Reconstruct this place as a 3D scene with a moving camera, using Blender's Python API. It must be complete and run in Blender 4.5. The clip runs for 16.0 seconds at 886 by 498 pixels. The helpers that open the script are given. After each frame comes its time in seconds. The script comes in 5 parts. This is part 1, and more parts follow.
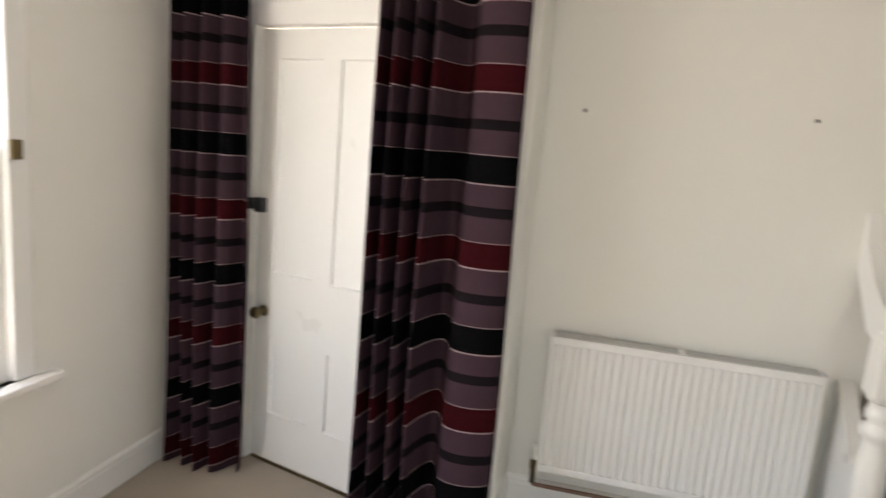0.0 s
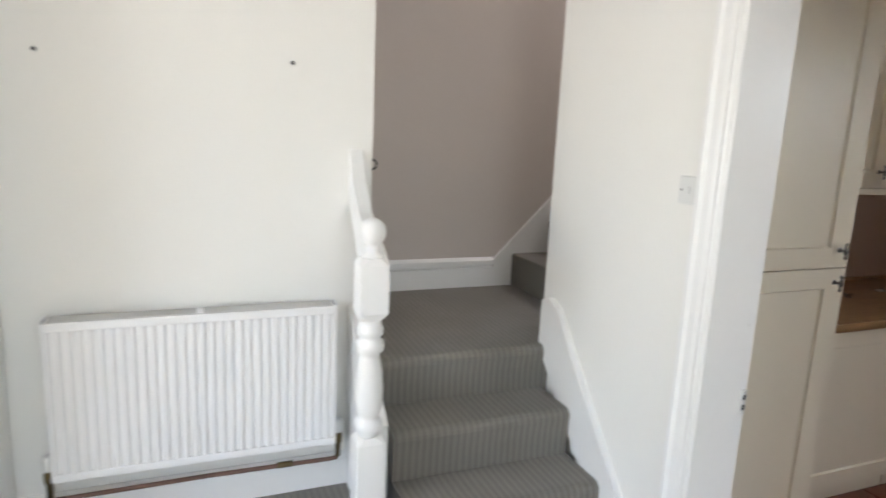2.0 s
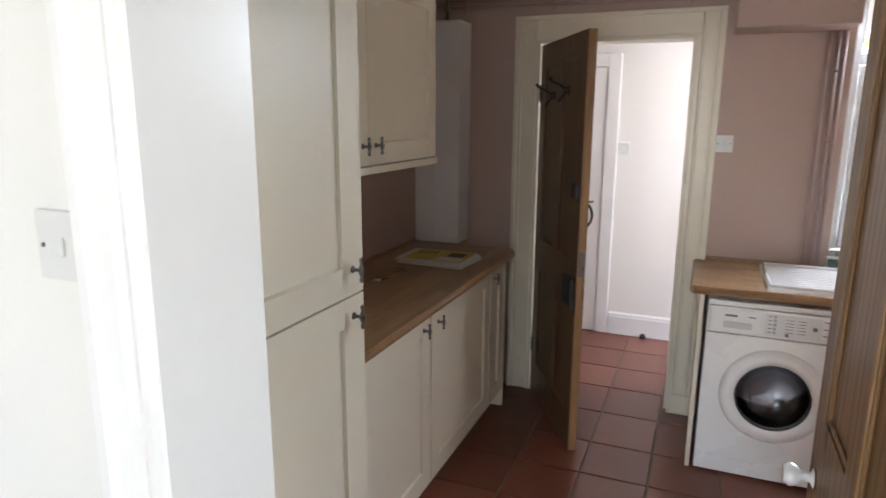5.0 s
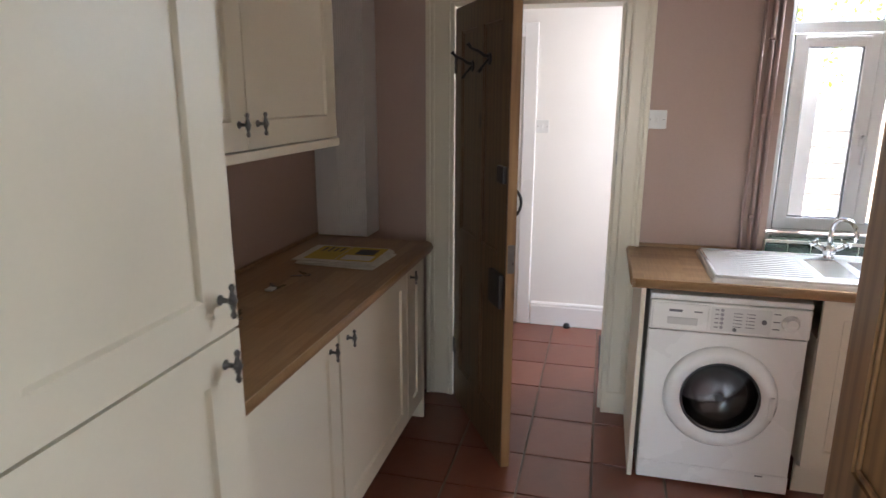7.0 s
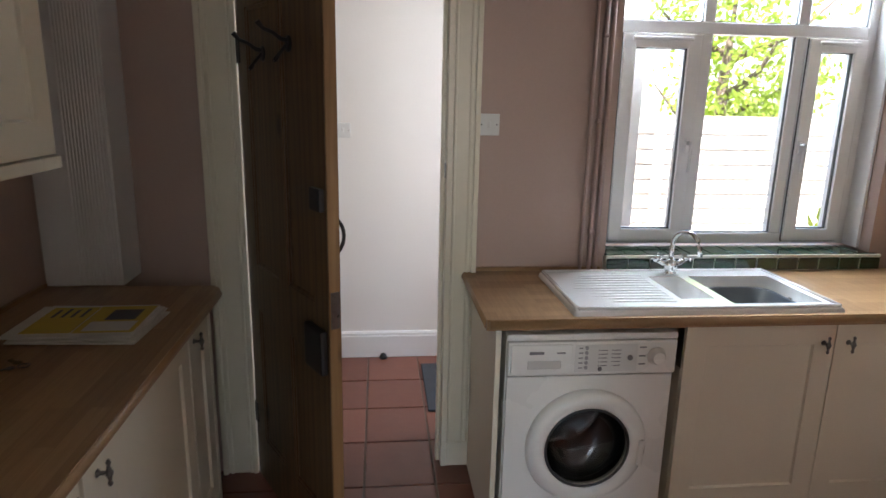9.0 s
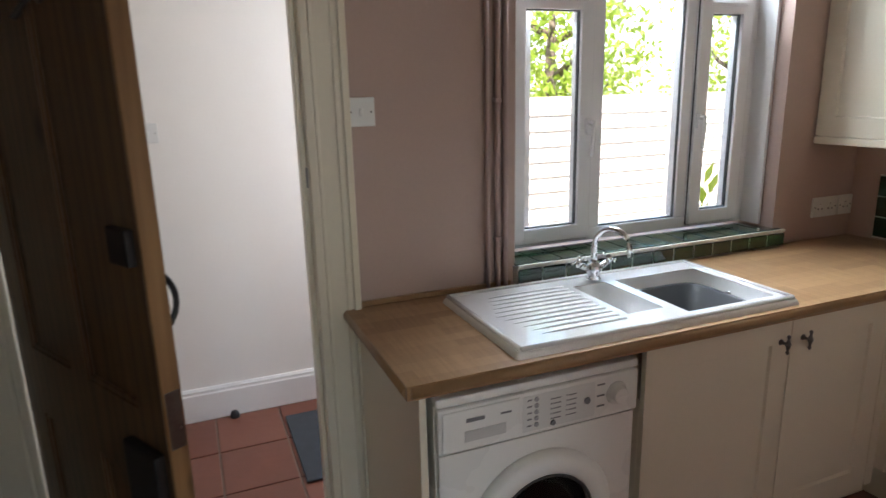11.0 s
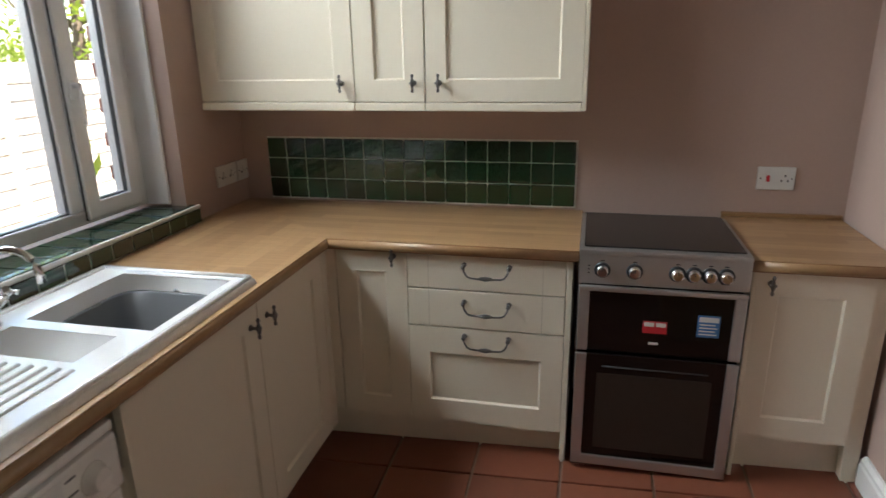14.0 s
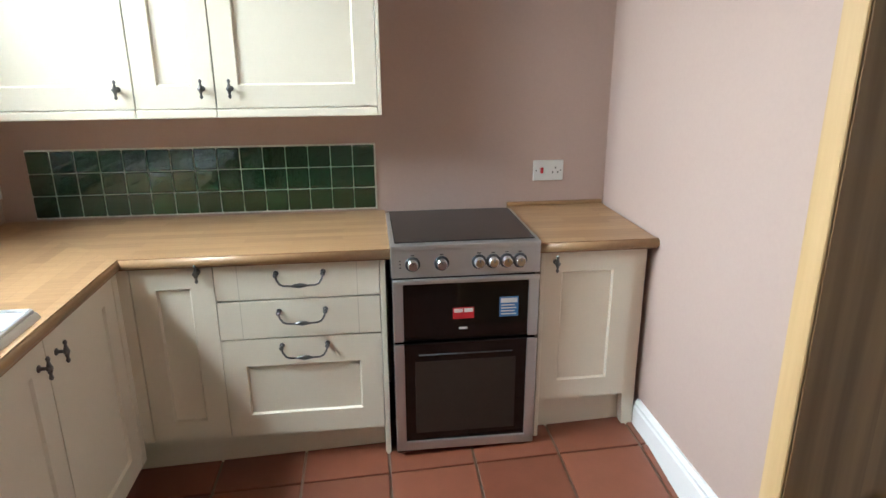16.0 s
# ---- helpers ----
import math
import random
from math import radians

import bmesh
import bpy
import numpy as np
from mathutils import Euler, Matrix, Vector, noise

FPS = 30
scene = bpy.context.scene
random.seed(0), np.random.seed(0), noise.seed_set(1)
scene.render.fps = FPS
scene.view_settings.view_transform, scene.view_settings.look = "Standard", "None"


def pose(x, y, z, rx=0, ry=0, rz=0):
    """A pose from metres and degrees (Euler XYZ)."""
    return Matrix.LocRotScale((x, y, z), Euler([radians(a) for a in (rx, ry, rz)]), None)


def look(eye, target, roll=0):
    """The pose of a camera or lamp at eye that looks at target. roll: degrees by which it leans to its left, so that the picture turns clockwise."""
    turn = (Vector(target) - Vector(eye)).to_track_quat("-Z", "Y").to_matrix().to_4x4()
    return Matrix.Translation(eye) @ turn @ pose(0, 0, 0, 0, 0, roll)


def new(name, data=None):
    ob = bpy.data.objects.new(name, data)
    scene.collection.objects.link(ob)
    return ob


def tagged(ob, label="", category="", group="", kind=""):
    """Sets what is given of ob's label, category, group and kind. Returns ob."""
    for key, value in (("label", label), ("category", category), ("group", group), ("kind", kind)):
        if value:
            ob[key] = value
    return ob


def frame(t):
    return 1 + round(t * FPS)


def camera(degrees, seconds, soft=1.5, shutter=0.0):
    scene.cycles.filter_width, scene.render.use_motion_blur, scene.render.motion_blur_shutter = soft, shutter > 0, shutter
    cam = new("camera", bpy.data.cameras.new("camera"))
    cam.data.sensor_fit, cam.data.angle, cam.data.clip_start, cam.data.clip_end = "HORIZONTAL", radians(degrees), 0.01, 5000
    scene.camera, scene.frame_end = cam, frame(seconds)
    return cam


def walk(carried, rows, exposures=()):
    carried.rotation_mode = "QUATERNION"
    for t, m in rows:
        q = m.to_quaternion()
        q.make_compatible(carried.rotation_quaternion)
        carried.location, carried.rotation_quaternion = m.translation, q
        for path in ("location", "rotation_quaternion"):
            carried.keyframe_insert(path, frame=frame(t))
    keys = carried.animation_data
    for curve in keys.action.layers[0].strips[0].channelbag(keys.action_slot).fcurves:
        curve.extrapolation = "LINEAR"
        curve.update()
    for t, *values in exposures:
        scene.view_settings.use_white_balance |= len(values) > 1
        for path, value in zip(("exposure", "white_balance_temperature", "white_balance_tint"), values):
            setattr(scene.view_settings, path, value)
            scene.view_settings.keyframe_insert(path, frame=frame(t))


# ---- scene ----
cam = camera(70.0, 16.0, 1.5, 0.4)
EXPOSURES = [
    (0.0, 2.2, 7250, 14), (0.5, 2.42, 6800, 13), (1.0, 2.5, 6600, 13), (2.0, 2.75, 6350, 12), (3.0, 2.8, 6200, 11), (4.0, 2.9, 6150, 12), (5.0, 3.1, 6150, 12),
    (7.5, 3.0, 6150, 12), (8.2, 2.75, 6100, 10), (10.5, 2.35, 6150, 9), (11.2, 2.3, 6250, 9), (11.5, 2.27, 6350, 8), (12.0, 1.7, 6300, 8), (12.5, 1.5, 6150, 9), (13.5, 1.8, 6300, 9),
    (14.0, 2.1, 6500, 8), (15.0, 2.75, 6200, 5), (16.0, 3.12, 6050, 3),
]
PATH = [
    (0, (-0.616, 0.807, 1.686), (-1.085, 2.722, 1.347), 4.8),
    (0.5, (-0.515, 0.846, 1.669), (-0.568, 2.814, 1.316), 3.6),
    (1, (-0.49, 0.857, 1.668), (-0.179, 2.795, 1.285), 3.2),
    (1.5, (-0.409, 0.86, 1.661), (0.111, 2.75, 1.265), 2.6),
    (2, (-0.282, 0.926, 1.655), (0.455, 2.747, 1.278), 2.6),
    (2.5, (-0.059, 1.048, 1.644), (0.962, 2.735, 1.309), 2.8),
    (3, (0.042, 1.264, 1.662), (1.387, 2.692, 1.273), 1.5),
    (3.5, (0.137, 1.452, 1.669), (1.678, 2.659, 1.26), 0.0),
    (4, (0.339, 1.5, 1.656), (1.932, 2.623, 1.209), 0.8),
    (4.5, (0.538, 1.588, 1.648), (2.222, 2.582, 1.228), 1.1),
    (5, (0.613, 1.727, 1.658), (2.421, 2.475, 1.241), 0.3),
    (5.2, (0.621, 1.781, 1.667), (2.46, 2.438, 1.237), -0.2),
    (7.3, (1.122, 1.905, 1.624), (3.023, 2.297, 1.143), 0.3),
    (7.5, (1.183, 1.918, 1.627), (3.099, 2.227, 1.143), 0.2),
    (8, (1.333, 1.98, 1.647), (3.266, 2.07, 1.142), -0.2),
    (8.2, (1.386, 1.998, 1.643), (3.321, 2.021, 1.139), 0.2),
    (10.3, (2.115, 2.226, 1.59), (3.981, 1.655, 1.151), -0.6),
    (10.5, (2.172, 2.223, 1.583), (4.015, 1.591, 1.133), -1.1),
    (11, (2.317, 2.159, 1.574), (4.117, 1.436, 1.088), -1.4),
    (11.5, (2.45, 2.037, 1.578), (4.149, 1.086, 1.124), -0.6),
    (12, (2.606, 1.972, 1.583), (3.959, 0.566, 1.146), 0.1),
    (12.5, (2.717, 2.031, 1.587), (3.633, 0.316, 1.121), -0.1),
    (13, (2.77, 2.077, 1.573), (3.416, 0.25, 1.075), -0.0),
    (13.5, (2.76, 2.056, 1.557), (3.275, 0.207, 0.995), -0.7),
    (14, (2.714, 1.988, 1.535), (3.149, 0.131, 0.934), -1.0),
    (14.5, (2.654, 1.923, 1.525), (2.947, 0.042, 0.912), -0.6),
    (15, (2.684, 1.907, 1.538), (2.713, 0.005, 0.922), -0.9),
    (15.5, (2.744, 1.963, 1.53), (2.583, 0.065, 0.921), -0.7),
    (16, (2.791, 2.034, 1.541), (2.565, 0.139, 0.944), -0.3),
]
walk(cam, [(t, look(eye, target, roll)) for t, eye, target, roll in PATH], EXPOSURES)

# ---- world, sun and large lights ----
world = bpy.data.worlds.new("sky")
scene.world = world
world.use_nodes = True
wn = world.node_tree.nodes
sky = wn.new("ShaderNodeTexSky")
sky.sky_type, sky.sun_disc = "NISHITA", False
sky.sun_elevation, sky.sun_rotation = radians(54), radians(301)
world.node_tree.links.new(sky.outputs["Color"], wn["Background"].inputs["Color"])
wn["Background"].inputs["Strength"].default_value = 0.15
sun = new("sun", bpy.data.lights.new("sun", "SUN"))
sun.data.energy, sun.data.angle, sun.data.color = 5.0, radians(0.6), (1.0, 0.95, 0.88)
sun.matrix_world = look((-10, 6, 16), (0, 0, 0))


def area_lamp(name, eye, target, w, h, power, colour, spread=180):
    """Area lamp standing in for sky light; the stairwell one has no opening."""
    ob = new(name, bpy.data.lights.new(name, "AREA"))
    ob.data.shape, ob.data.size, ob.data.size_y = "RECTANGLE", w, h
    ob.data.energy, ob.data.color, ob.data.spread = power, colour, radians(spread)
    ob.matrix_world = look(eye, target)
    return ob


area_lamp("light_kitchen_window", (4.47, 0.515, 2.13), (2.2, 0.6, 0.35), 1.12, 0.34, 7.2, (0.89, 0.95, 1.0), 105)
area_lamp("light_lobby_window", (4.95, 0.93, 1.5), (4.95, 2.5, 1.2), 0.75, 1.3, 2.4, (0.98, 0.98, 1.0))
area_lamp("light_west_window", (-2.80, 1.8, 1.5), (0, 1.8, 1.2), 1.5, 1.6, 6.5, (0.98, 0.99, 1.0))
area_lamp("light_south_window", (-0.6, -2.75, 1.5), (-0.6, 0.0, 1.2), 1.9, 1.6, 6.5, (0.98, 0.99, 1.0))
# Added fill lamp inside the closed stairwell; no window is built there.
area_lamp("light_stair_fill", (2.9, 3.85, 3.4), (1.0, 3.85, 1.6), 0.5, 0.5, 2.3, (1.0, 0.90, 0.87))

# ---- materials ----
def ramp(nt, fac, stops):
    r = nt.nodes.new("ShaderNodeValToRGB")
    while len(r.color_ramp.elements) < len(stops):
        r.color_ramp.elements.new(0.5)
    for e, (p, c) in zip(r.color_ramp.elements, stops):
        e.position, e.color = p, (*c, 1)
    nt.links.new(fac, r.inputs["Fac"])
    return r.outputs["Color"]


def base(name, rough=0.5, metal=0.0, coat=0.0):
    m = bpy.data.materials.new(name)
    m.use_nodes = True
    nt = m.node_tree
    b = nt.nodes["Principled BSDF"]
    b.inputs["Roughness"].default_value, b.inputs["Metallic"].default_value = rough, metal
    b.inputs["Coat Weight"].default_value = coat
    return m, nt, b


def coords(nt, scale=(1, 1, 1), turn=(0, 0, 0)):
    tc, mp = nt.nodes.new("ShaderNodeTexCoord"), nt.nodes.new("ShaderNodeMapping")
    mp.inputs["Scale"].default_value, mp.inputs["Rotation"].default_value = scale, turn
    nt.links.new(tc.outputs["Object"], mp.inputs["Vector"])
    return mp.outputs["Vector"]


def noise_tex(nt, vec, scale, detail=4.0, rough=0.55):
    n = nt.nodes.new("ShaderNodeTexNoise")
    n.inputs["Scale"].default_value, n.inputs["Detail"].default_value, n.inputs["Roughness"].default_value = scale, detail, rough
    nt.links.new(vec, n.inputs["Vector"])
    return n.outputs["Fac"]


def bump(nt, b, height, strength, dist=0.002):
    bp = nt.nodes.new("ShaderNodeBump")
    bp.inputs["Strength"].default_value, bp.inputs["Distance"].default_value = strength, dist
    nt.links.new(height, bp.inputs["Height"])
    nt.links.new(bp.outputs["Normal"], b.inputs["Normal"])


def mixc(nt, fac, a, c, mode="MIX"):
    m = nt.nodes.new("ShaderNodeMix")
    m.data_type, m.blend_type = "RGBA", mode
    for sock, v in ((m.inputs[0], fac), (m.inputs[6], a), (m.inputs[7], c)):
        if isinstance(v, (int, float)):
            sock.default_value = v
        elif isinstance(v, tuple):
            sock.default_value = (*v, 1)
        else:
            nt.links.new(v, sock)
    return m.outputs[2]


def paint(name, col, rough=0.5, var=0.06, scale=3.0, fine=60.0, bumpy=0.08, metal=0.0, coat=0.0):
    """A surface of one colour, with slow stains, fine grain and a little relief."""
    m, nt, b = base(name, rough, metal, coat)
    v = coords(nt)
    slow, quick = noise_tex(nt, v, scale), noise_tex(nt, v, fine, 3)
    lo, hi = tuple(c * (1 - var) for c in col), tuple(min(1, c * (1 + var)) for c in col)
    c1 = ramp(nt, slow, [(0.3, lo), (0.7, hi)])
    nt.links.new(mixc(nt, 0.35, c1, ramp(nt, quick, [(0.3, lo), (0.7, hi)])), b.inputs["Base Color"])
    rr = nt.nodes.new("ShaderNodeMapRange")
    rr.inputs["To Min"].default_value, rr.inputs["To Max"].default_value = max(0.02, rough - 0.08), min(1, rough + 0.08)
    nt.links.new(slow, rr.inputs["Value"])
    nt.links.new(rr.outputs["Result"], b.inputs["Roughness"])
    if bumpy:
        bump(nt, b, quick, bumpy)
    return m


def wood(name, dark, mid, light, grain=(14, 14, 0.9), rough=0.4, knots=True, coat=0.15):
    """Grain along the object's z, with knots."""
    m, nt, b = base(name, rough, 0, coat)
    v = coords(nt, grain)
    n1 = noise_tex(nt, v, 2.2, 6, 0.6)
    w = nt.nodes.new("ShaderNodeTexWave")
    w.wave_type, w.bands_direction = "BANDS", "X"
    w.inputs["Scale"].default_value, w.inputs["Distortion"].default_value, w.inputs["Detail"].default_value = 0.55, 7.0, 3.0
    nt.links.new(v, w.inputs["Vector"])
    c = ramp(nt, n1, [(0.25, dark), (0.5, mid), (0.75, light)])
    c = mixc(nt, 0.35, c, ramp(nt, w.outputs["Fac"], [(0.1, dark), (0.6, light)]))
    if knots:
        vo = nt.nodes.new("ShaderNodeTexVoronoi")
        vo.inputs["Scale"].default_value = 1.0
        nt.links.new(coords(nt, (5.5, 5.5, 2.6)), vo.inputs["Vector"])
        k = ramp(nt, vo.outputs["Distance"], [(0.06, (1, 1, 1)), (0.13, (0, 0, 0))])
        c = mixc(nt, k, c, tuple(x * 0.45 for x in dark))
    nt.links.new(c, b.inputs["Base Color"])
    bump(nt, b, n1, 0.15)
    return m


def staves(name, turn):
    """Oak block worktop: staves about 45 mm wide."""
    m, nt, b = base(name, 0.33, 0, 0.1)
    v = coords(nt, (1, 1, 1), (0, 0, turn))
    br = nt.nodes.new("ShaderNodeTexBrick")
    br.inputs["Color1"].default_value, br.inputs["Color2"].default_value = (0.30, 0.17, 0.08, 1), (0.46, 0.29, 0.145, 1)
    br.inputs["Mortar"].default_value = (0.26, 0.145, 0.07, 1)
    br.inputs["Scale"].default_value, br.inputs["Mortar Size"].default_value = 1.0, 0.0005
    br.inputs["Brick Width"].default_value, br.inputs["Row Height"].default_value = 0.34, 0.046
    br.inputs["Bias"].default_value = -0.1
    nt.links.new(v, br.inputs["Vector"])
    g = noise_tex(nt, coords(nt, (3, 60, 60), (0, 0, turn)), 2.0, 6, 0.6)
    c = mixc(nt, 0.30, br.outputs["Color"], ramp(nt, g, [(0.3, (0.22, 0.12, 0.055)), (0.7, (0.52, 0.33, 0.17))]))
    nt.links.new(c, b.inputs["Base Color"])
    bump(nt, b, g, 0.05)
    return m


def tile_mat(name, lo, hi, rough, coat=0.0, wave=0.2, wscale=18.0):
    """Tiles: each its own tone, uneven face."""
    m, nt, b = base(name, rough, 0, coat)
    oi = nt.nodes.new("ShaderNodeObjectInfo")
    v = coords(nt)
    n = noise_tex(nt, v, 9, 5)
    c = ramp(nt, oi.outputs["Random"], [(0.0, lo), (1.0, hi)])
    c = mixc(nt, 0.3, c, ramp(nt, n, [(0.3, lo), (0.75, hi)]))
    nt.links.new(c, b.inputs["Base Color"])
    bump(nt, b, noise_tex(nt, v, wscale, 2), wave, 0.004)
    return m


def carpet(name, a, c, ax, pitch):
    """Ribbed carpet: stripes across one axis."""
    m, nt, b = base(name, 0.95)
    b.inputs["Sheen Weight"].default_value = 0.2
    v = coords(nt)
    w = nt.nodes.new("ShaderNodeTexWave")
    w.wave_type, w.bands_direction = "BANDS", ax
    w.inputs["Scale"].default_value, w.inputs["Distortion"].default_value = 0.314 / pitch, 0.35
    w.inputs["Detail Scale"].default_value = 4.0
    nt.links.new(v, w.inputs["Vector"])
    f = noise_tex(nt, v, 420, 3)
    col = ramp(nt, w.outputs["Fac"], [(0.25, a), (0.75, c)])
    col = mixc(nt, 0.45, col, ramp(nt, f, [(0.3, a), (0.7, c)]))
    col = mixc(nt, 0.25, col, ramp(nt, noise_tex(nt, v, 4, 3), [(0.3, a), (0.7, c)]))
    nt.links.new(col, b.inputs["Base Color"])
    bump(nt, b, mixc(nt, 0.4, w.outputs["Fac"], f), 0.5, 0.004)
    return m


def stripes(name):
    """Curtain cloth: horizontal bands of mauve, grey, crimson and black, with thin pale lines."""
    m, nt, b = base(name, 0.9)
    b.inputs["Specular IOR Level"].default_value = 0.06
    tc, sx = nt.nodes.new("ShaderNodeTexCoord"), nt.nodes.new("ShaderNodeSeparateXYZ")
    nt.links.new(tc.outputs["Object"], sx.inputs["Vector"])
    mo = nt.nodes.new("ShaderNodeMath")
    mo.operation = "MODULO"
    mo.inputs[1].default_value = 0.60
    ad = nt.nodes.new("ShaderNodeMath")
    ad.inputs[1].default_value = 0.045
    nt.links.new(sx.outputs["Z"], ad.inputs[0])
    nt.links.new(ad.outputs[0], mo.inputs[0])
    dv = nt.nodes.new("ShaderNodeMath")
    dv.operation = "DIVIDE"
    dv.inputs[1].default_value = 0.60
    nt.links.new(mo.outputs[0], dv.inputs[0])
    mauve, grey, red, black, line = (0.055, 0.032, 0.043), (0.011, 0.008, 0.010), (0.034, 0.003, 0.005), (0.0022, 0.002, 0.0028), (0.34, 0.27, 0.28)
    seq = [(0.0, black), (0.075, line), (0.082, mauve), (0.215, grey), (0.275, mauve), (0.420, line), (0.427, red), (0.575, line), (0.582, mauve),
           (0.725, grey), (0.785, mauve), (0.910, line), (0.917, black)]
    r = nt.nodes.new("ShaderNodeValToRGB")
    r.color_ramp.interpolation = "CONSTANT"
    while len(r.color_ramp.elements) < len(seq):
        r.color_ramp.elements.new(0.5)
    for e, (p, c) in zip(r.color_ramp.elements, seq):
        e.position, e.color = p, (*c, 1)
    nt.links.new(dv.outputs[0], r.inputs["Fac"])
    f = noise_tex(nt, coords(nt, (300, 300, 40)), 1.0, 3)
    nt.links.new(mixc(nt, 0.25, r.outputs["Color"], ramp(nt, f, [(0.3, (0.4, 0.4, 0.4)), (0.7, (1, 1, 1))]), "MULTIPLY"), b.inputs["Base Color"])
    bump(nt, b, f, 0.15)
    return m


def glass_mat(name, mirror=0.05, clear=1.0):
    """Thin clear pane: passes light and mirrors a little."""
    m, nt, p = base(name, 0.0)
    t, g, mx = (nt.nodes.new("ShaderNode" + k) for k in ("BsdfTransparent", "BsdfGlossy", "MixShader"))
    g.inputs["Roughness"].default_value, mx.inputs[0].default_value = 0.0, mirror
    t.inputs["Color"].default_value = (clear, clear, clear, 1)
    nt.links.new(t.outputs[0], mx.inputs[1])
    nt.links.new(g.outputs[0], mx.inputs[2])
    nt.links.new(mx.outputs[0], nt.nodes["Material Output"].inputs["Surface"])
    nt.nodes.remove(p)
    return m


WALL_W = paint("cream_white_wall", (0.80, 0.795, 0.755), 0.75, 0.02, 1.5, 90, 0.06)
WALL_STAIR = paint("taupe_stair_wall", (0.56, 0.51, 0.47), 0.8, 0.03, 1.2, 90, 0.06)
WALL_K = paint("dusky_pink_wall", (0.47, 0.35, 0.298), 0.7, 0.04, 1.2, 80, 0.08)
WALL_L = paint("white_lobby_wall", (0.82, 0.80, 0.76), 0.75, 0.02, 1.5, 80, 0.05)
CEIL = paint("white_ceiling", (0.82, 0.81, 0.78), 0.85, 0.02, 1.5, 60, 0.05)
# Darker than CEIL, so the unseen kitchen ceiling bounces less light.
CEILK = paint("low_bounce_ceiling", (0.66, 0.61, 0.52), 0.85, 0.03, 1.5, 60, 0.05)
GLOSS = paint("white_gloss", (0.82, 0.82, 0.80), 0.3, 0.02, 2, 40, 0.03)
CREAMGLOSS = paint("cream_gloss", (0.76, 0.70, 0.56), 0.32, 0.04, 2, 40, 0.05)
UNIT = paint("cream_unit", (0.78, 0.72, 0.585), 0.42, 0.025, 2.5, 120, 0.04)
RADW = paint("radiator_enamel", (0.83, 0.83, 0.82), 0.3, 0.015, 2, 50, 0.02)
UPVC = paint("white_upvc", (0.85, 0.86, 0.87), 0.25, 0.01, 2, 50, 0.0)
APPL = paint("white_appliance", (0.83, 0.83, 0.80), 0.28, 0.01, 2, 50, 0.0)
CERAM = paint("glazed_ceramic", (0.86, 0.86, 0.85), 0.10, 0.01, 2, 50, 0.0, coat=1.0)
PLAST = paint("white_plastic", (0.70, 0.705, 0.68), 0.35, 0.01, 2, 50, 0.0)
DGREY = paint("dark_grey_plastic", (0.035, 0.038, 0.042), 0.4, 0.1, 6, 90, 0.03)
BLACK = paint("black_iron", (0.012, 0.012, 0.013), 0.45, 0.2, 8, 90, 0.1)
BLACKGLASS = paint("black_oven_glass", (0.004, 0.004, 0.0045), 0.05, 0.1, 2, 30, 0.0)
HOB = paint("dark_hob_glass", (0.018, 0.017, 0.016), 0.12, 0.1, 3, 30, 0.0)
STEEL = paint("brushed_steel", (0.55, 0.55, 0.545), 0.36, 0.06, 3, 160, 0.03, metal=0.85)
DRUM = paint("polished_drum_steel", (0.42, 0.42, 0.43), 0.22, 0.1, 20, 120, 0.05, metal=1.0)
CHROME = paint("chrome", (0.75, 0.75, 0.76), 0.1, 0.02, 3, 60, 0.0, metal=1.0)
PEWTER = paint("pewter", (0.17, 0.165, 0.16), 0.3, 0.25, 30, 200, 0.1, metal=1.0)
BRASS = paint("tarnished_brass", (0.16, 0.12, 0.06), 0.4, 0.25, 20, 200, 0.1, metal=1.0)
COPPER = paint("painted_brown_pipe", (0.16, 0.085, 0.06), 0.45, 0.2, 10, 100, 0.05)
PIPEPINK = paint("pink_painted_pipe", (0.42, 0.30, 0.27), 0.5, 0.06, 4, 80, 0.05)
GROUT = paint("pale_grout", (0.76, 0.75, 0.70), 0.85, 0.06, 6, 150, 0.1)
FGROUT = paint("floor_grout", (0.20, 0.145, 0.115), 0.9, 0.15, 6, 150, 0.15)
GREEN = tile_mat("green_glazed_tile", (0.003, 0.028, 0.010), (0.005, 0.050, 0.018), 0.06, 0.8, 0.75, 26)
QUARRY = tile_mat("terracotta_tile", (0.150, 0.047, 0.026), (0.235, 0.080, 0.046), 0.34, 0.15, 0.16, 24)
# Door pine with light put into the colour: edges as lit, leaves as shaded.
PINELIT = wood("lit_pine_edge", (0.36, 0.22, 0.095), (0.52, 0.335, 0.155), (0.63, 0.43, 0.215))
PINEMID = wood("pine_shaded_leaf_lit_edge", (0.15, 0.078, 0.031), (0.26, 0.145, 0.06), (0.37, 0.22, 0.10))
PINESHADE = wood("shaded_waxed_pine", (0.055, 0.028, 0.012), (0.100, 0.054, 0.023), (0.155, 0.088, 0.039))
TOPX, TOPY = staves("oak_block_top_x", 0.0), staves("oak_block_top_y", radians(90))
OAK = paint("oak_edging", (0.34, 0.205, 0.10), 0.38, 0.16, 8, 70, 0.04)
CARPX = carpet("grey_ribbed_carpet", (0.132, 0.122, 0.103), (0.230, 0.216, 0.186), "X", 0.027)
CARPF = carpet("beige_carpet", (0.30, 0.25, 0.20), (0.42, 0.36, 0.29), "X", 0.02)
CURTAIN = stripes("striped_curtain_cloth")
GLASS = glass_mat("clear_glass")
# Tint in the glass stands in for the shade inside the drum.
DOORGLASS = glass_mat("tinted_door_glass", 0.07, 0.5)
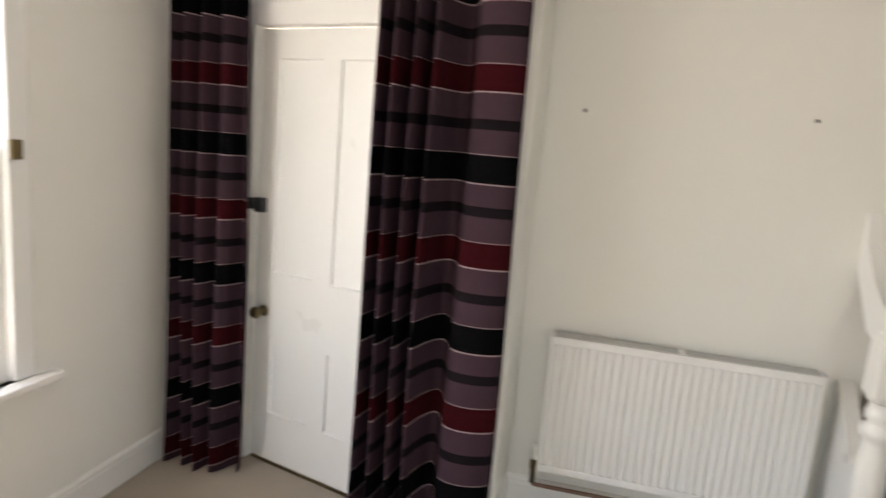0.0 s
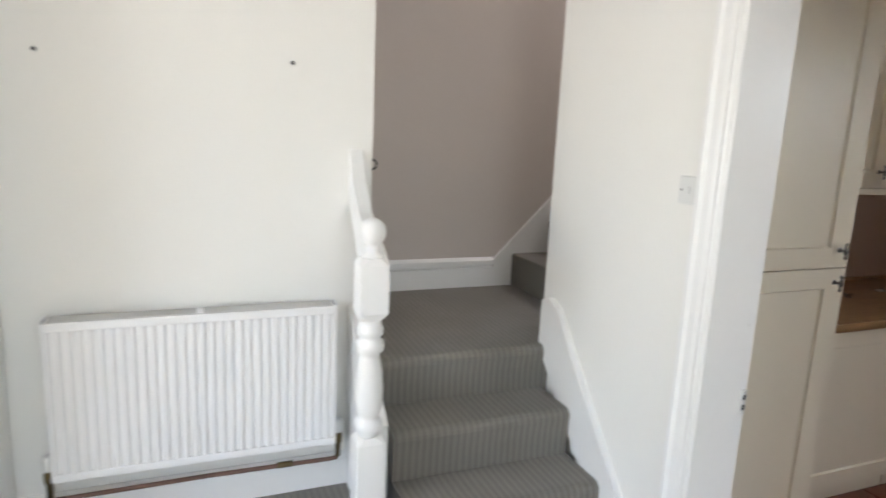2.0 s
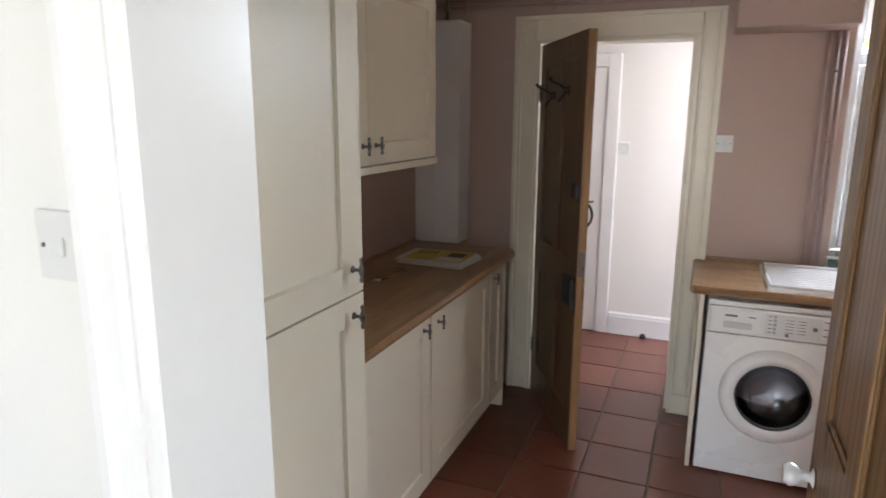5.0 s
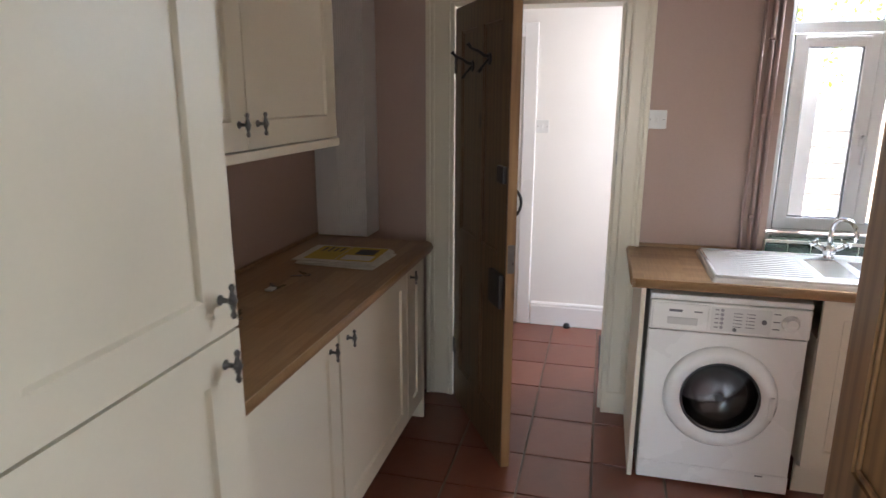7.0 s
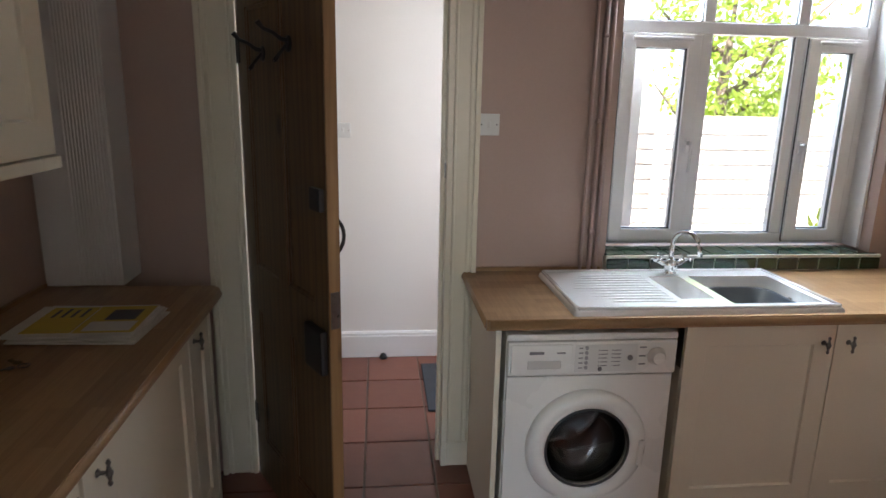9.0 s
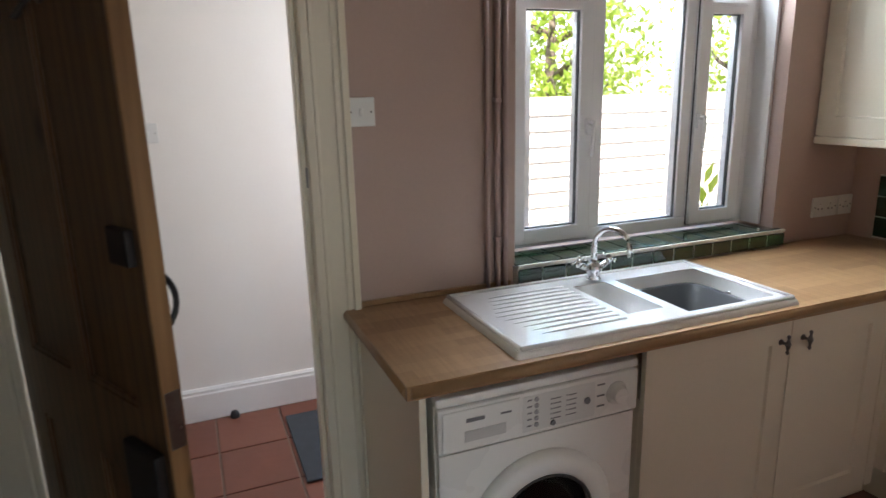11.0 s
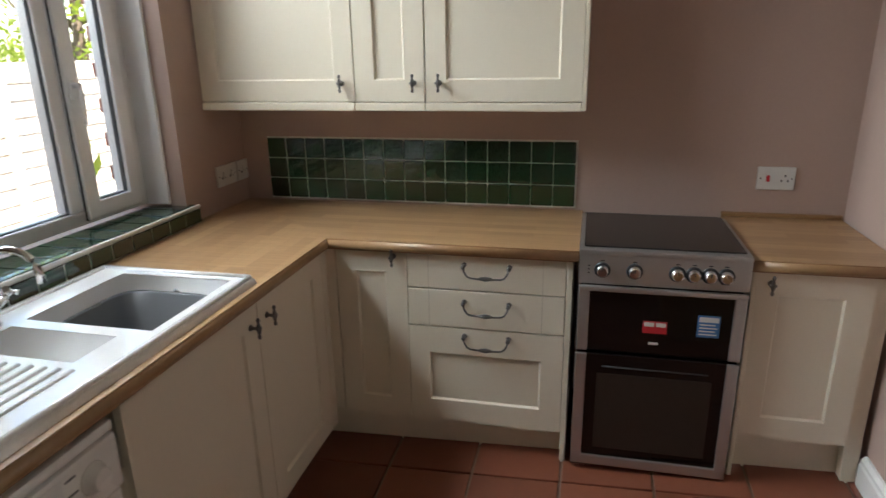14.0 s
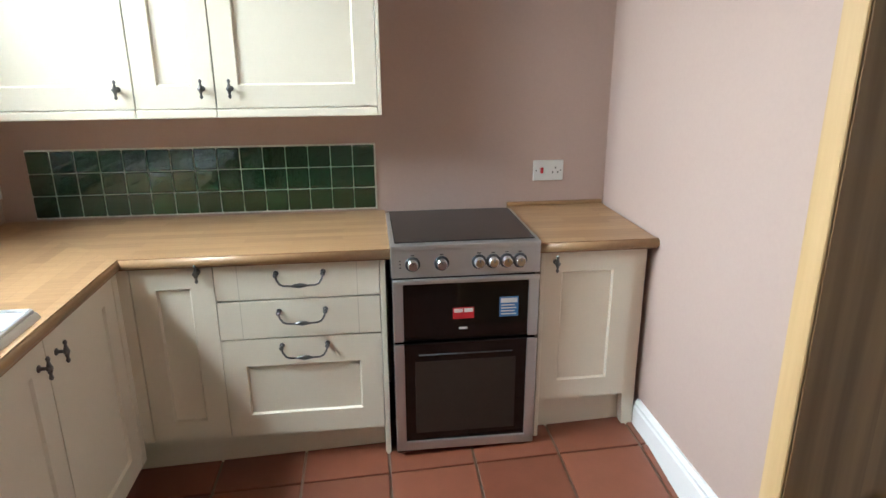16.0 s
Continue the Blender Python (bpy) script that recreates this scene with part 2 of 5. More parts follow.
PAPER = paint("newsprint", (0.74, 0.72, 0.66), 0.6, 0.08, 20, 90, 0.03)
YELLOW = paint("yellow_print", (0.62, 0.47, 0.06), 0.5, 0.06, 20, 60, 0.0)
INK = paint("dark_print", (0.06, 0.06, 0.07), 0.5, 0.2, 30, 60, 0.0)
PRINT = paint("grey_print", (0.16, 0.16, 0.17), 0.5, 0.1, 30, 60, 0.0)
RED = paint("red_print", (0.50, 0.02, 0.03), 0.4, 0.05, 20, 60, 0.0)
BLUE = paint("blue_print", (0.04, 0.16, 0.38), 0.4, 0.05, 20, 60, 0.0)
MATGREY = paint("grey_mat", (0.05, 0.055, 0.06), 0.95, 0.2, 20, 300, 0.4)
BRICK = tile_mat("red_brick", (0.24, 0.08, 0.05), (0.36, 0.14, 0.09), 0.85, 0, 0.3, 60)
FENCE = wood("weathered_fence", (0.36, 0.30, 0.25), (0.52, 0.45, 0.38), (0.66, 0.58, 0.50), (1.5, 12, 12), 0.8, False, 0)
LEAF = paint("leaf_green", (0.22, 0.29, 0.04), 0.5, 0.35, 2.5, 20, 0.0)
lt = LEAF.node_tree
tl, lm = lt.nodes.new("ShaderNodeBsdfTranslucent"), lt.nodes.new("ShaderNodeMixShader")
tl.inputs["Color"].default_value, lm.inputs[0].default_value = (0.42, 0.50, 0.06, 1), 0.6
lt.links.new(lt.nodes["Principled BSDF"].outputs[0], lm.inputs[1])
lt.links.new(tl.outputs[0], lm.inputs[2])
lt.links.new(lm.outputs[0], lt.nodes["Material Output"].inputs["Surface"])
BARK = paint("bark", (0.12, 0.085, 0.06), 0.9, 0.25, 10, 60, 0.4)
PATIO = paint("pale_patio", (0.42, 0.39, 0.34), 0.9, 0.12, 1.5, 60, 0.2)


# ---- building helpers ----
def box(x0, x1, y0, y1, z0, z1, bev=0.0, seg=1, bm=None):
    """A box, bevelled, added to bm."""
    t = bmesh.new()
    bmesh.ops.create_cube(t, size=1)
    for v in t.verts:
        v.co = ((x0 + x1) / 2 + v.co.x * abs(x1 - x0), (y0 + y1) / 2 + v.co.y * abs(y1 - y0), (z0 + z1) / 2 + v.co.z * abs(z1 - z0))
    if bev:
        bmesh.ops.bevel(t, geom=t.edges[:], offset=bev, segments=seg, affect="EDGES", profile=0.6)
    return merge(bm, t)


def merge(bm, t):
    if bm is None:
        return t
    d = bpy.data.meshes.new("tmp")
    t.to_mesh(d)
    t.free()
    bm.from_mesh(d)
    bpy.data.meshes.remove(d)
    return bm


def turned(bm, m):
    bmesh.ops.transform(bm, matrix=m, verts=bm.verts[:])
    return bm


def lathe(profile, n=24, m=None, bm=None):
    """A body of revolution about z from (radius, height) pairs."""
    t = bmesh.new()
    rings = []
    for r, z in profile:
        rings.append([t.verts.new((max(r, 1e-4) * math.cos(2 * math.pi * i / n), max(r, 1e-4) * math.sin(2 * math.pi * i / n), z)) for i in range(n)])
    for a, c in zip(rings, rings[1:]):
        for i in range(n):
            t.faces.new((a[i], a[(i + 1) % n], c[(i + 1) % n], c[i]))
    t.faces.new(rings[0][::-1])
    t.faces.new(rings[-1])
    for f in t.faces:
        f.smooth = len(f.verts) == 4
    if m is not None:
        turned(t, m)
    return merge(bm, t)


def bored(bm):
    """The same body of revolution without its end caps."""
    bmesh.ops.delete(bm, geom=[f for f in bm.faces if len(f.verts) > 4], context="FACES_ONLY")
    return bm


def tube(points, r, n=10, bm=None):
    """A round bar through the points."""
    t = bmesh.new()
    pts = [Vector(p) for p in points]
    rings = []
    for i, p in enumerate(pts):
        d = (pts[min(i + 1, len(pts) - 1)] - pts[max(i - 1, 0)]).normalized()
        a = d.cross(Vector((0.31, 0.17, 0.93))).normalized()
        c = d.cross(a)
        rr = r[i] if isinstance(r, (list, tuple)) else r
        rings.append([t.verts.new(p + rr * (math.cos(2 * math.pi * k / n) * a + math.sin(2 * math.pi * k / n) * c)) for k in range(n)])
    for a, c in zip(rings, rings[1:]):
        for k in range(n):
            f = t.faces.new((a[k], a[(k + 1) % n], c[(k + 1) % n], c[k]))
            f.smooth = True
    t.faces.new(rings[0][::-1])
    t.faces.new(rings[-1])
    bmesh.ops.recalc_face_normals(t, faces=t.faces[:])
    return merge(bm, t)


def arc(fn, n=12):
    return [fn(i / (n - 1)) for i in range(n)]


def prism(poly, axis, a, c, bm=None):
    """A flat polygon pushed along an axis from a to c. The polygon's pairs are the two other axes in order."""
    t = bmesh.new()
    def at(p, v):
        return {"x": (v, p[0], p[1]), "y": (p[0], v, p[1]), "z": (p[0], p[1], v)}[axis]
    lo, hi = [t.verts.new(at(p, a)) for p in poly], [t.verts.new(at(p, c)) for p in poly]
    t.faces.new(lo)
    t.faces.new(hi[::-1])
    for i in range(len(poly)):
        j = (i + 1) % len(poly)
        t.faces.new((lo[i], hi[i], hi[j], lo[j]))
    bmesh.ops.recalc_face_normals(t, faces=t.faces[:])
    return merge(bm, t)


def mesh_of(name, bm, material):
    d = bpy.data.meshes.new(name)
    bm.to_mesh(d)
    bm.free()
    d.materials.append(material)
    return d


def part(name, bm, material, parent, label=""):
    ob = new(name, mesh_of(name, bm, material))
    ob.parent = parent
    return tagged(ob, label)


def thing(name, label, category, m=None, group="", kind=""):
    ob = new(name)
    ob.empty_display_size = 0.1
    if m is not None:
        ob.matrix_world = m
    return tagged(ob, label, category, group, kind)


def solid(name, bm, material, label, category, kind="", m=None, group=""):
    ob = new(name, mesh_of(name, bm, material))
    if m is not None:
        ob.matrix_world = m
    return tagged(ob, label, category, group, kind)


def structure(name, bm, material, label, category="wall", m=None):
    return solid(name, bm, material, label, category, "structure", m)


def panel_door(w, h, t, rails, stile, depth=0.010, bm=None, bev=0.0015):
    """Shaker leaf: front at y = 0 facing -y, from (0, 0) to (w, h); rails: list of (z0, z1) panel openings."""
    if not rails:
        return box(0, w, 0, t, 0, h, 0.002, 1)
    d = bmesh.new()
    cut = [0.0] + [z for p in rails for z in p] + [h]
    xs_, e, s = [0.0, stile, w - stile, w], 0.0015, 0.0055
    front = [[d.verts.new((x, 0.0, z)) for x in xs_] for z in cut]
    for k in range(len(cut) - 1):
        for i in range(3):
            if i == 1 and k % 2 == 1:
                a = [front[k][1], front[k][2], front[k + 1][2], front[k + 1][1]]
                z0, z1 = cut[k] + s, cut[k + 1] - s
                lo = [d.verts.new(p) for p in ((stile + s, depth, z0), (w - stile - s, depth, z0), (w - stile - s, depth, z1), (stile + s, depth, z1))]
                for q in range(4):
                    d.faces.new((a[q], a[(q + 1) % 4], lo[(q + 1) % 4], lo[q]))
                d.faces.new(lo)
            else:
                d.faces.new((front[k][i], front[k][i + 1], front[k + 1][i + 1], front[k + 1][i]))
    ring = [front[0][i] for i in range(4)] + [r[3] for r in front[1:]] + [front[-1][i] for i in (2, 1, 0)] + [r[0] for r in front[-2:0:-1]]
    back = [d.verts.new((v.co.x, t, v.co.z)) for v in ring]
    n = len(ring)
    for q in range(n):
        d.faces.new((ring[q], back[q], back[(q + 1) % n], ring[(q + 1) % n]))
    d.faces.new(back)
    bmesh.ops.recalc_face_normals(d, faces=d.faces[:])
    return d


# ---- large structure: kitchen ----
XE, YS, YN, XW = 4.212, -0.56, 3.33, 1.78
ZK = 2.5
def wall_with_holes(a0, a1, z0, z1, holes, axis, c0, c1):
    """Wall from a0 to a1 along its length, pierced by holes (a, b, low, high)."""
    bm = bmesh.new()
    def add(p, q, l, h):
        if q - p > 1e-4 and h - l > 1e-4:
            box(p, q, c0, c1, l, h, 0, 1, bm) if axis == "x" else box(c0, c1, p, q, l, h, 0, 1, bm)
    at = a0
    for p, q, l, h in sorted(holes):
        add(at, p, z0, z1)
        add(p, q, z0, l)
        add(p, q, h, z1)
        at = q
    add(at, a1, z0, z1)
    return bm


structure("wall_east", wall_with_holes(-0.7, 3.45, 0, ZK, [(-0.10, 1.13, 0.955, 2.35), (1.80, 2.645, 0.0, 2.06)], "y", XE, XE + 0.30), WALL_K,
          "dusky pink painted kitchen wall with window and doorway")
structure("wall_south", box(1.13, XE, YS - 0.15, YS, 0, ZK), WALL_K, "dusky pink painted kitchen wall behind the cooker")
structure("wall_north", box(1.275, XE, YN, YN + 0.02, 0, ZK), WALL_K, "dusky pink painted kitchen wall above the worktop")
structure("wall_west", box(1.28, XW, YS, 1.37, 0, ZK), WALL_K, "pale pink painted kitchen wall in window light")
structure("ceiling_kitchen", box(1.27, XE, YS, YN, ZK, ZK + 0.1), CEILK, "cream kitchen ceiling, unseen, darkened to bounce less light", "ceiling")
# wall between living room and kitchen
structure("wall_between", wall_with_holes(-2.7, 3.20, 0, 2.7, [(1.40, 2.29, 0.0, 2.08)], "y", 1.135, 1.27), WALL_W, "cream white wall with a light switch and a doorway")
structure("wall_stair_corner", prism([(1.135, 3.20), (1.275, 3.20), (1.275, 3.36), (1.225, 3.30), (1.150, 3.242), (1.135, 3.230)], "z", 0, 3.6), WALL_W, "cream white wall corner at the stair landing")
# Unseen piece added to close a gap where the sun leaked in.
structure("wall_stair_sun_block", box(1.135, 1.40, 3.10, 3.199, 2.70, 3.6), WALL_W, "white infill above the stair corner, keeps sun out")
structure("wall_stair_return", box(1.275, 4.2, 3.352, 3.46, 0, 3.6), WALL_W, "cream white wall beside the upper stairs")
# lobby
structure("wall_lobby_far", box(5.45, 5.6, 0.9, 3.5, 0, 2.5), WALL_L, "white painted lobby wall")
structure("wall_lobby_south", wall_with_holes(4.513, 5.45, 0, 2.5, [(4.55, 5.35, 0.1, 2.1)], "x", 0.9, 1.0), WALL_L, "white painted lobby wall with opening to the garden")
structure("wall_lobby_north", box(4.513, 5.45, 3.3, 3.4, 0, 2.5), WALL_L, "white painted lobby wall")
structure("ceiling_lobby", box(4.513, 5.45, 1.0, 3.3, 2.3, 2.4), CEIL, "plain white lobby ceiling", "ceiling")
# living room
structure("wall_radiator", box(-0.88, 0.37, 3.30, 3.42, 0, 2.7), WALL_W, "cream white wall behind the radiator with two old fixings")
structure("wall_stair_left", box(0.25, 0.37, 3.42, 4.17, 0, 3.6), WALL_STAIR, "taupe wall beside the stair landing")
structure("wall_stair_back", box(0.25, 4.2, 4.17, 4.29, 0, 3.6), WALL_STAIR, "taupe painted wall behind the stair landing")
structure("wall_pier", box(-0.95, -0.88, 3.0, 3.42, 0, 2.7, 0.006, 2), WALL_W, "cream white wall return beside the curtain")
structure("wall_left", wall_with_holes(-2.6, 3.75, 0, 2.7, [(1.0, 2.66, 0.68, 2.35)], "y", -2.77, -2.62), WALL_W, "pale wall with a sash window")
structure("wall_back", wall_with_holes(-2.77, 1.135, 0, 2.7, [(-1.6, 0.4, 0.6, 2.35)], "x", -2.72, -2.6), WALL_W, "cream white wall with a window")
structure("ceiling_living", box(-2.77, 1.135, -2.72, 3.42, 2.7, 2.8), CEIL, "plain white living room ceiling", "ceiling")
structure("ceiling_stairs", box(0.25, 4.2, 3.2, 4.29, 3.6, 3.7), CEIL, "plain white ceiling over the stairs", "ceiling")
structure("wall_stairs_end", box(4.1, 4.2, 3.325, 4.17, 0, 3.6), WALL_STAIR, "taupe wall at the top of the stairs")
structure("wall_stair_head", box(0.37, 1.135, 3.25, 3.42, 2.7, 3.6), WALL_W, "white wall above the stair opening")
DW = pose(-2.62, 3.63, 0, 0, 0, math.degrees(math.atan2(-0.47, 1.70)))
structure("wall_door", wall_with_holes(0, 1.78, 0, 2.7, [(0.40, 1.25, 0.0, 2.13)], "x", 0.0, 0.13), WALL_W, "cream white wall around the panelled door", "wall", DW)
structure("floor_living", box(-2.77, 1.27, -2.72, 3.8, -0.1, 0.0), CARPF, "beige carpet on the living room floor", "floor")
structure("floor_bed", box(1.27, 5.6, -0.7, 3.5, -0.1, -0.012), FGROUT, "mortar bed under the terracotta tiles", "floor")

# skirtings
def skirting(name, length, m, h=0.15, t=0.02, mat=GLOSS, grooved=False):
    moulded = [(-t, h - 0.060), (-t * 0.4, h - 0.054), (-t * 0.4, h - 0.044), (-t * 1.15, h - 0.038), (-t * 1.15, h - 0.016), (-t * 0.5, h)]
    plain = [(-t, h - 0.032), (-t * 0.82, h - 0.024), (-t * 0.82, h - 0.012), (-t * 0.4, h)]
    bm = prism([(0, 0), (-t, 0)] + (moulded if grooved else plain) + [(0, h)], "x", 0, length)
    return structure(name, bm, mat, "white gloss moulded skirting board", "skirting board", m)


skirting("baseboard_west", 1.40, pose(XW, -0.03, 0, 0, 0, 90), 0.25, 0.022)
skirting("baseboard_lobby", 1.25, pose(5.45, 2.33, 0, 0, 0, -90), 0.17)
skirting("baseboard_radiator", 1.21, pose(-0.87, 3.30, 0.19), 0.14)
skirting("baseboard_pier", 0.29, pose(-0.88, 3.0, 0.19, 0, 0, 90), 0.14)
skirting("baseboard_left", 3.2, pose(-2.62, 0.4, 0, 0, 0, 90), 0.15)
skirting("baseboard_landing", 0.97, pose(0.37, 4.17, 0.76), 0.17, 0.024, grooved=True)
# raking skirting of the upper flight
structure("trim_stair_rake", prism([(1.34, 0.76), (1.34, 0.915), (2.9, 2.49), (2.9, 2.20), (1.52, 0.76)], "y", 4.146, 4.17), GLOSS, "white gloss raking stair string", "stair string")
structure("trim_wall_string", prism([(3.20, 0.74), (3.20, 0.95), (3.15, 0.97), (3.08, 0.94), (2.36, 0.10), (2.36, 0.0), (2.46, 0.0)], "x", 1.105, 1.135), GLOSS, "white gloss stair string along the wall", "stair string")

# stairs
def tread(x0, x1, y0, y1, z, low, name, label):
    """A carpeted step with a rounded nose towards -y."""
    r = 0.034
    poly = [(y1, low), (y1, z), (y0 + r, z)]
    poly += [(y0 + r - r * math.sin(a * math.pi / 8), z - r + r * math.cos(a * math.pi / 8)) for a in range(1, 8)]
    poly += [(y0, z - r), (y0 + 0.006, z - 0.09), (y0 + 0.014, low)]
    bm = prism(poly, "x", x0, x1)
    return solid(name, bm, CARPX, label, "stair step", "structure")


tread(-0.89, 0.37, 2.46, 3.30, 0.19, 0, "stair_platform", "low platform step carpeted in ribbed grey")
tread(0.37, 1.106, 2.46, 2.72, 0.19, 0, "stair_step_1", "carpeted stair step in ribbed grey")
tread(0.37, 1.106, 2.69, 2.95, 0.38, 0, "stair_step_2", "carpeted stair step in ribbed grey")
tread(0.37, 1.106, 2.92, 3.18, 0.57, 0, "stair_step_3", "carpeted stair step in ribbed grey")
tread(0.37, 1.50, 3.15, 4.17, 0.76, 0, "stair_landing", "carpeted stair landing in ribbed grey")
for i in range(5):
    bm = box(0, 0.28, -0.345, 0.345, 0, 0.19 * (i + 1), 0.012, 2)
    structure("stair_upper_step", bm, CARPX, "carpeted upper stair step in ribbed grey", "stair step", pose(1.46 + 0.23 * i, 3.81, 0.76))

# newel post and handrail
newel = thing("newel_post", "white painted turned newel post at the foot of the stairs", "newel post", pose(0.252, 2.845, 0.19))
def chamfered(half, z0, z1, cut):
    """A square post block whose corners taper in at the ends."""
    bm, rings = bmesh.new(), []
    for z, c in ((z0, cut), (z0 + cut, 0.10 * cut), (z1 - cut, 0.10 * cut), (z1, cut)):
        h = half if c < cut else half * 0.86
        pts = [(h, -h + c), (h, h - c), (h - c, h), (-h + c, h), (-h, h - c), (-h, -h + c), (-h + c, -h), (h - c, -h)]
        rings.append([bm.verts.new((x, y, z)) for x, y in pts])
    for a, b in zip(rings, rings[1:]):
        for k in range(8):
            bm.faces.new((a[k], a[(k + 1) % 8], b[(k + 1) % 8], b[k]))
    bm.faces.new(rings[0][::-1])
    bm.faces.new(rings[-1])
    return bm


part("lower_block", chamfered(0.047, 0, 0.44, 0.022), GLOSS, newel)
part("turned_shaft", lathe([(0.038, 0.438), (0.034, 0.448), (0.045, 0.458), (0.047, 0.475), (0.044, 0.490), (0.033, 0.498), (0.037, 0.515), (0.046, 0.555), (0.047, 0.60), (0.042, 0.66), (0.034, 0.715),
     (0.034, 0.728), (0.045, 0.738), (0.047, 0.755), (0.044, 0.770), (0.034, 0.777), (0.034, 0.785), (0.042, 0.793), (0.043, 0.812), (0.037, 0.825), (0.034, 0.846)], 24), GLOSS, newel)
part("upper_block", chamfered(0.047, 0.845, 1.05, 0.024), GLOSS, newel)
part("ball_cap", lathe([(0.036, 1.048), (0.034, 1.058), (0.022, 1.066), (0.021, 1.088)] + [(0.043 * math.sin(a), 1.130 - 0.045 * math.cos(a)) for a in [0.5 + k * 0.264 for k in range(11)]], 24), GLOSS, newel)
rail = thing("stair_handrail", "white painted handrail running from newel to wall", "handrail", pose(0.305, 2.90, 0.0))
part("rail", prism([(0, 1.12), (0, 1.20), (0.24, 1.34), (0.34, 1.44), (0.40, 1.56), (0.40, 1.36), (0.24, 1.18)], "x", -0.025, 0.025), GLOSS, rail)
part("string_panel", prism([(0.0, 0.0), (0.0, 0.62), (0.40, 0.95), (0.40, 0.0)], "x", -0.02, 0.035), GLOSS, rail)

# ---- living room things ----
# radiator
def radiator():
    r = thing("radiator", "white ribbed panel radiator with brown pipe below", "radiator", pose(-0.74, 3.19, 0.42))
    W, H = 0.955, 0.565
    bm = bmesh.new()
    n = 29
    prof = []
    for i in range(n):
        a = 0.02 + (W - 0.04) * i / n
        w = (W - 0.04) / n
        prof += [(a, 0.010), (a + w * 0.18, 0.010), (a + w * 0.36, 0.0), (a + w * 0.82, 0.0)]
    prof = [(0, 0.004), (0.012, 0.0)] + prof + [(W - 0.02, 0.010), (W - 0.008, 0.0), (W, 0.004), (W, 0.03), (0, 0.03)]
    prism(prof, "z", 0.03, H - 0.035, bm)
    box(0, W, 0.0, 0.03, H - 0.035, H - 0.006, 0.004, 2, bm)
    box(0, W, 0.0, 0.03, 0.0, 0.03, 0.004, 2, bm)
    part("front_panel", bm, RADW, r)
    part("back_panel", box(0, W, 0.06, 0.085, 0.0, H - 0.01, 0.004, 1), RADW, r)
    part("top_grille", box(0.012, W - 0.012, 0.008, 0.082, H - 0.008, H - 0.003, 0.001), paint("grey_grille", (0.50, 0.50, 0.49), 0.5, 0.1, 3, 300, 0.2), r)
    part("grille_joint", box(W / 2 - 0.012, W / 2 + 0.012, 0.010, 0.080, H - 0.0034, H - 0.0022, 0.0004), RADW, r)
    for s, x in ((0, -0.003), (1, W + 0.003)):
        part("side_panel", box(x - 0.002, x + 0.002, 0.004, 0.085, 0.0, H, 0.001, 1), RADW, r)
    for x in (-0.018, W + 0.022):
        v = part("valve", lathe([(0.011, -0.075), (0.011, -0.02), (0.016, -0.015), (0.016, 0.02), (0.008, 0.03)], 14, pose(x, 0.045, 0.0)), BRASS, r, "tarnished brass radiator valve")
        part("valve_head", lathe([(0.017, 0.03), (0.019, 0.04), (0.019, 0.075), (0.012, 0.085)], 16, pose(x, 0.045, 0.0)), PLAST, v, "white plastic valve head")
    part("pipe", tube([(-0.018, 0.045, -0.08), (0.0, 0.046, -0.085), (0.5, 0.05, -0.082), (W + 0.0, 0.046, -0.085), (W + 0.022, 0.045, -0.08)], 0.0085), COPPER, r, "brown copper pipe")
    part("pipe_joint", tube([(0.74, 0.05, -0.083), (0.80, 0.05, -0.083)], 0.012), BRASS, r)


radiator()
for x, z in ((-0.721, 1.838), (0.068, 1.856)):
    n = thing("wall_fixing", "small dark screw standing out of the wall", "screw", pose(x, 3.30, z, 90), "wall screws")
    part("screw", lathe([(0.003, 0.0), (0.003, 0.012), (0.007, 0.012), (0.006, 0.016)], 12), BLACK, n)
    part("wall_plug", lathe([(0.009, 0.0), (0.008, 0.003)], 12), PLAST, n)
ring = thing("curtain_tieback", "small dark hook on the wall edge", "hook", pose(0.372, 3.36, 1.50))
part("hook", tube(arc(lambda u: (0.012 + 0.02 * math.sin(u * 5), 0.0, -0.02 * math.cos(u * 5)), 10), 0.004), BLACK, ring)


def switch(name, m, label, rockers=1, red=False, wide=0.086, sockets=0):
    """A wall plate: front towards -y."""
    s = thing(name, label, "wall switch" if not sockets else "socket", m)
    part("plate", box(-wide / 2, wide / 2, -0.010, 0.0, -0.043, 0.043, 0.003, 2), PLAST, s)
    if sockets:
        for k in range(sockets):
            cx = (k - (sockets - 1) / 2) * 0.06 + (0.03 if red else 0)
            for dx, dz in ((-0.011, -0.008), (0.011, -0.008), (0, 0.011)):
                part("pin_hole", box(cx + dx - 0.0025, cx + dx + 0.0025, -0.0115, -0.009, dz - 0.004, dz + 0.004), DGREY, s)
    for k in range(rockers):
        cx = (k - (rockers - 1) / 2) * 0.06 - (0.028 if red else 0)
        part("rocker", box(cx - 0.006, cx + 0.006, -0.015, -0.009, -0.012, 0.012, 0.002, 1), RED if red else PLAST, s, "red rocker" if red else "")
    for dx in (-wide / 2 + 0.012, wide / 2 - 0.012):
        part("screw", lathe([(0.003, 0), (0.003, 0.002)], 10, pose(dx, -0.0095, 0, 90)), PEWTER, s)
    return s


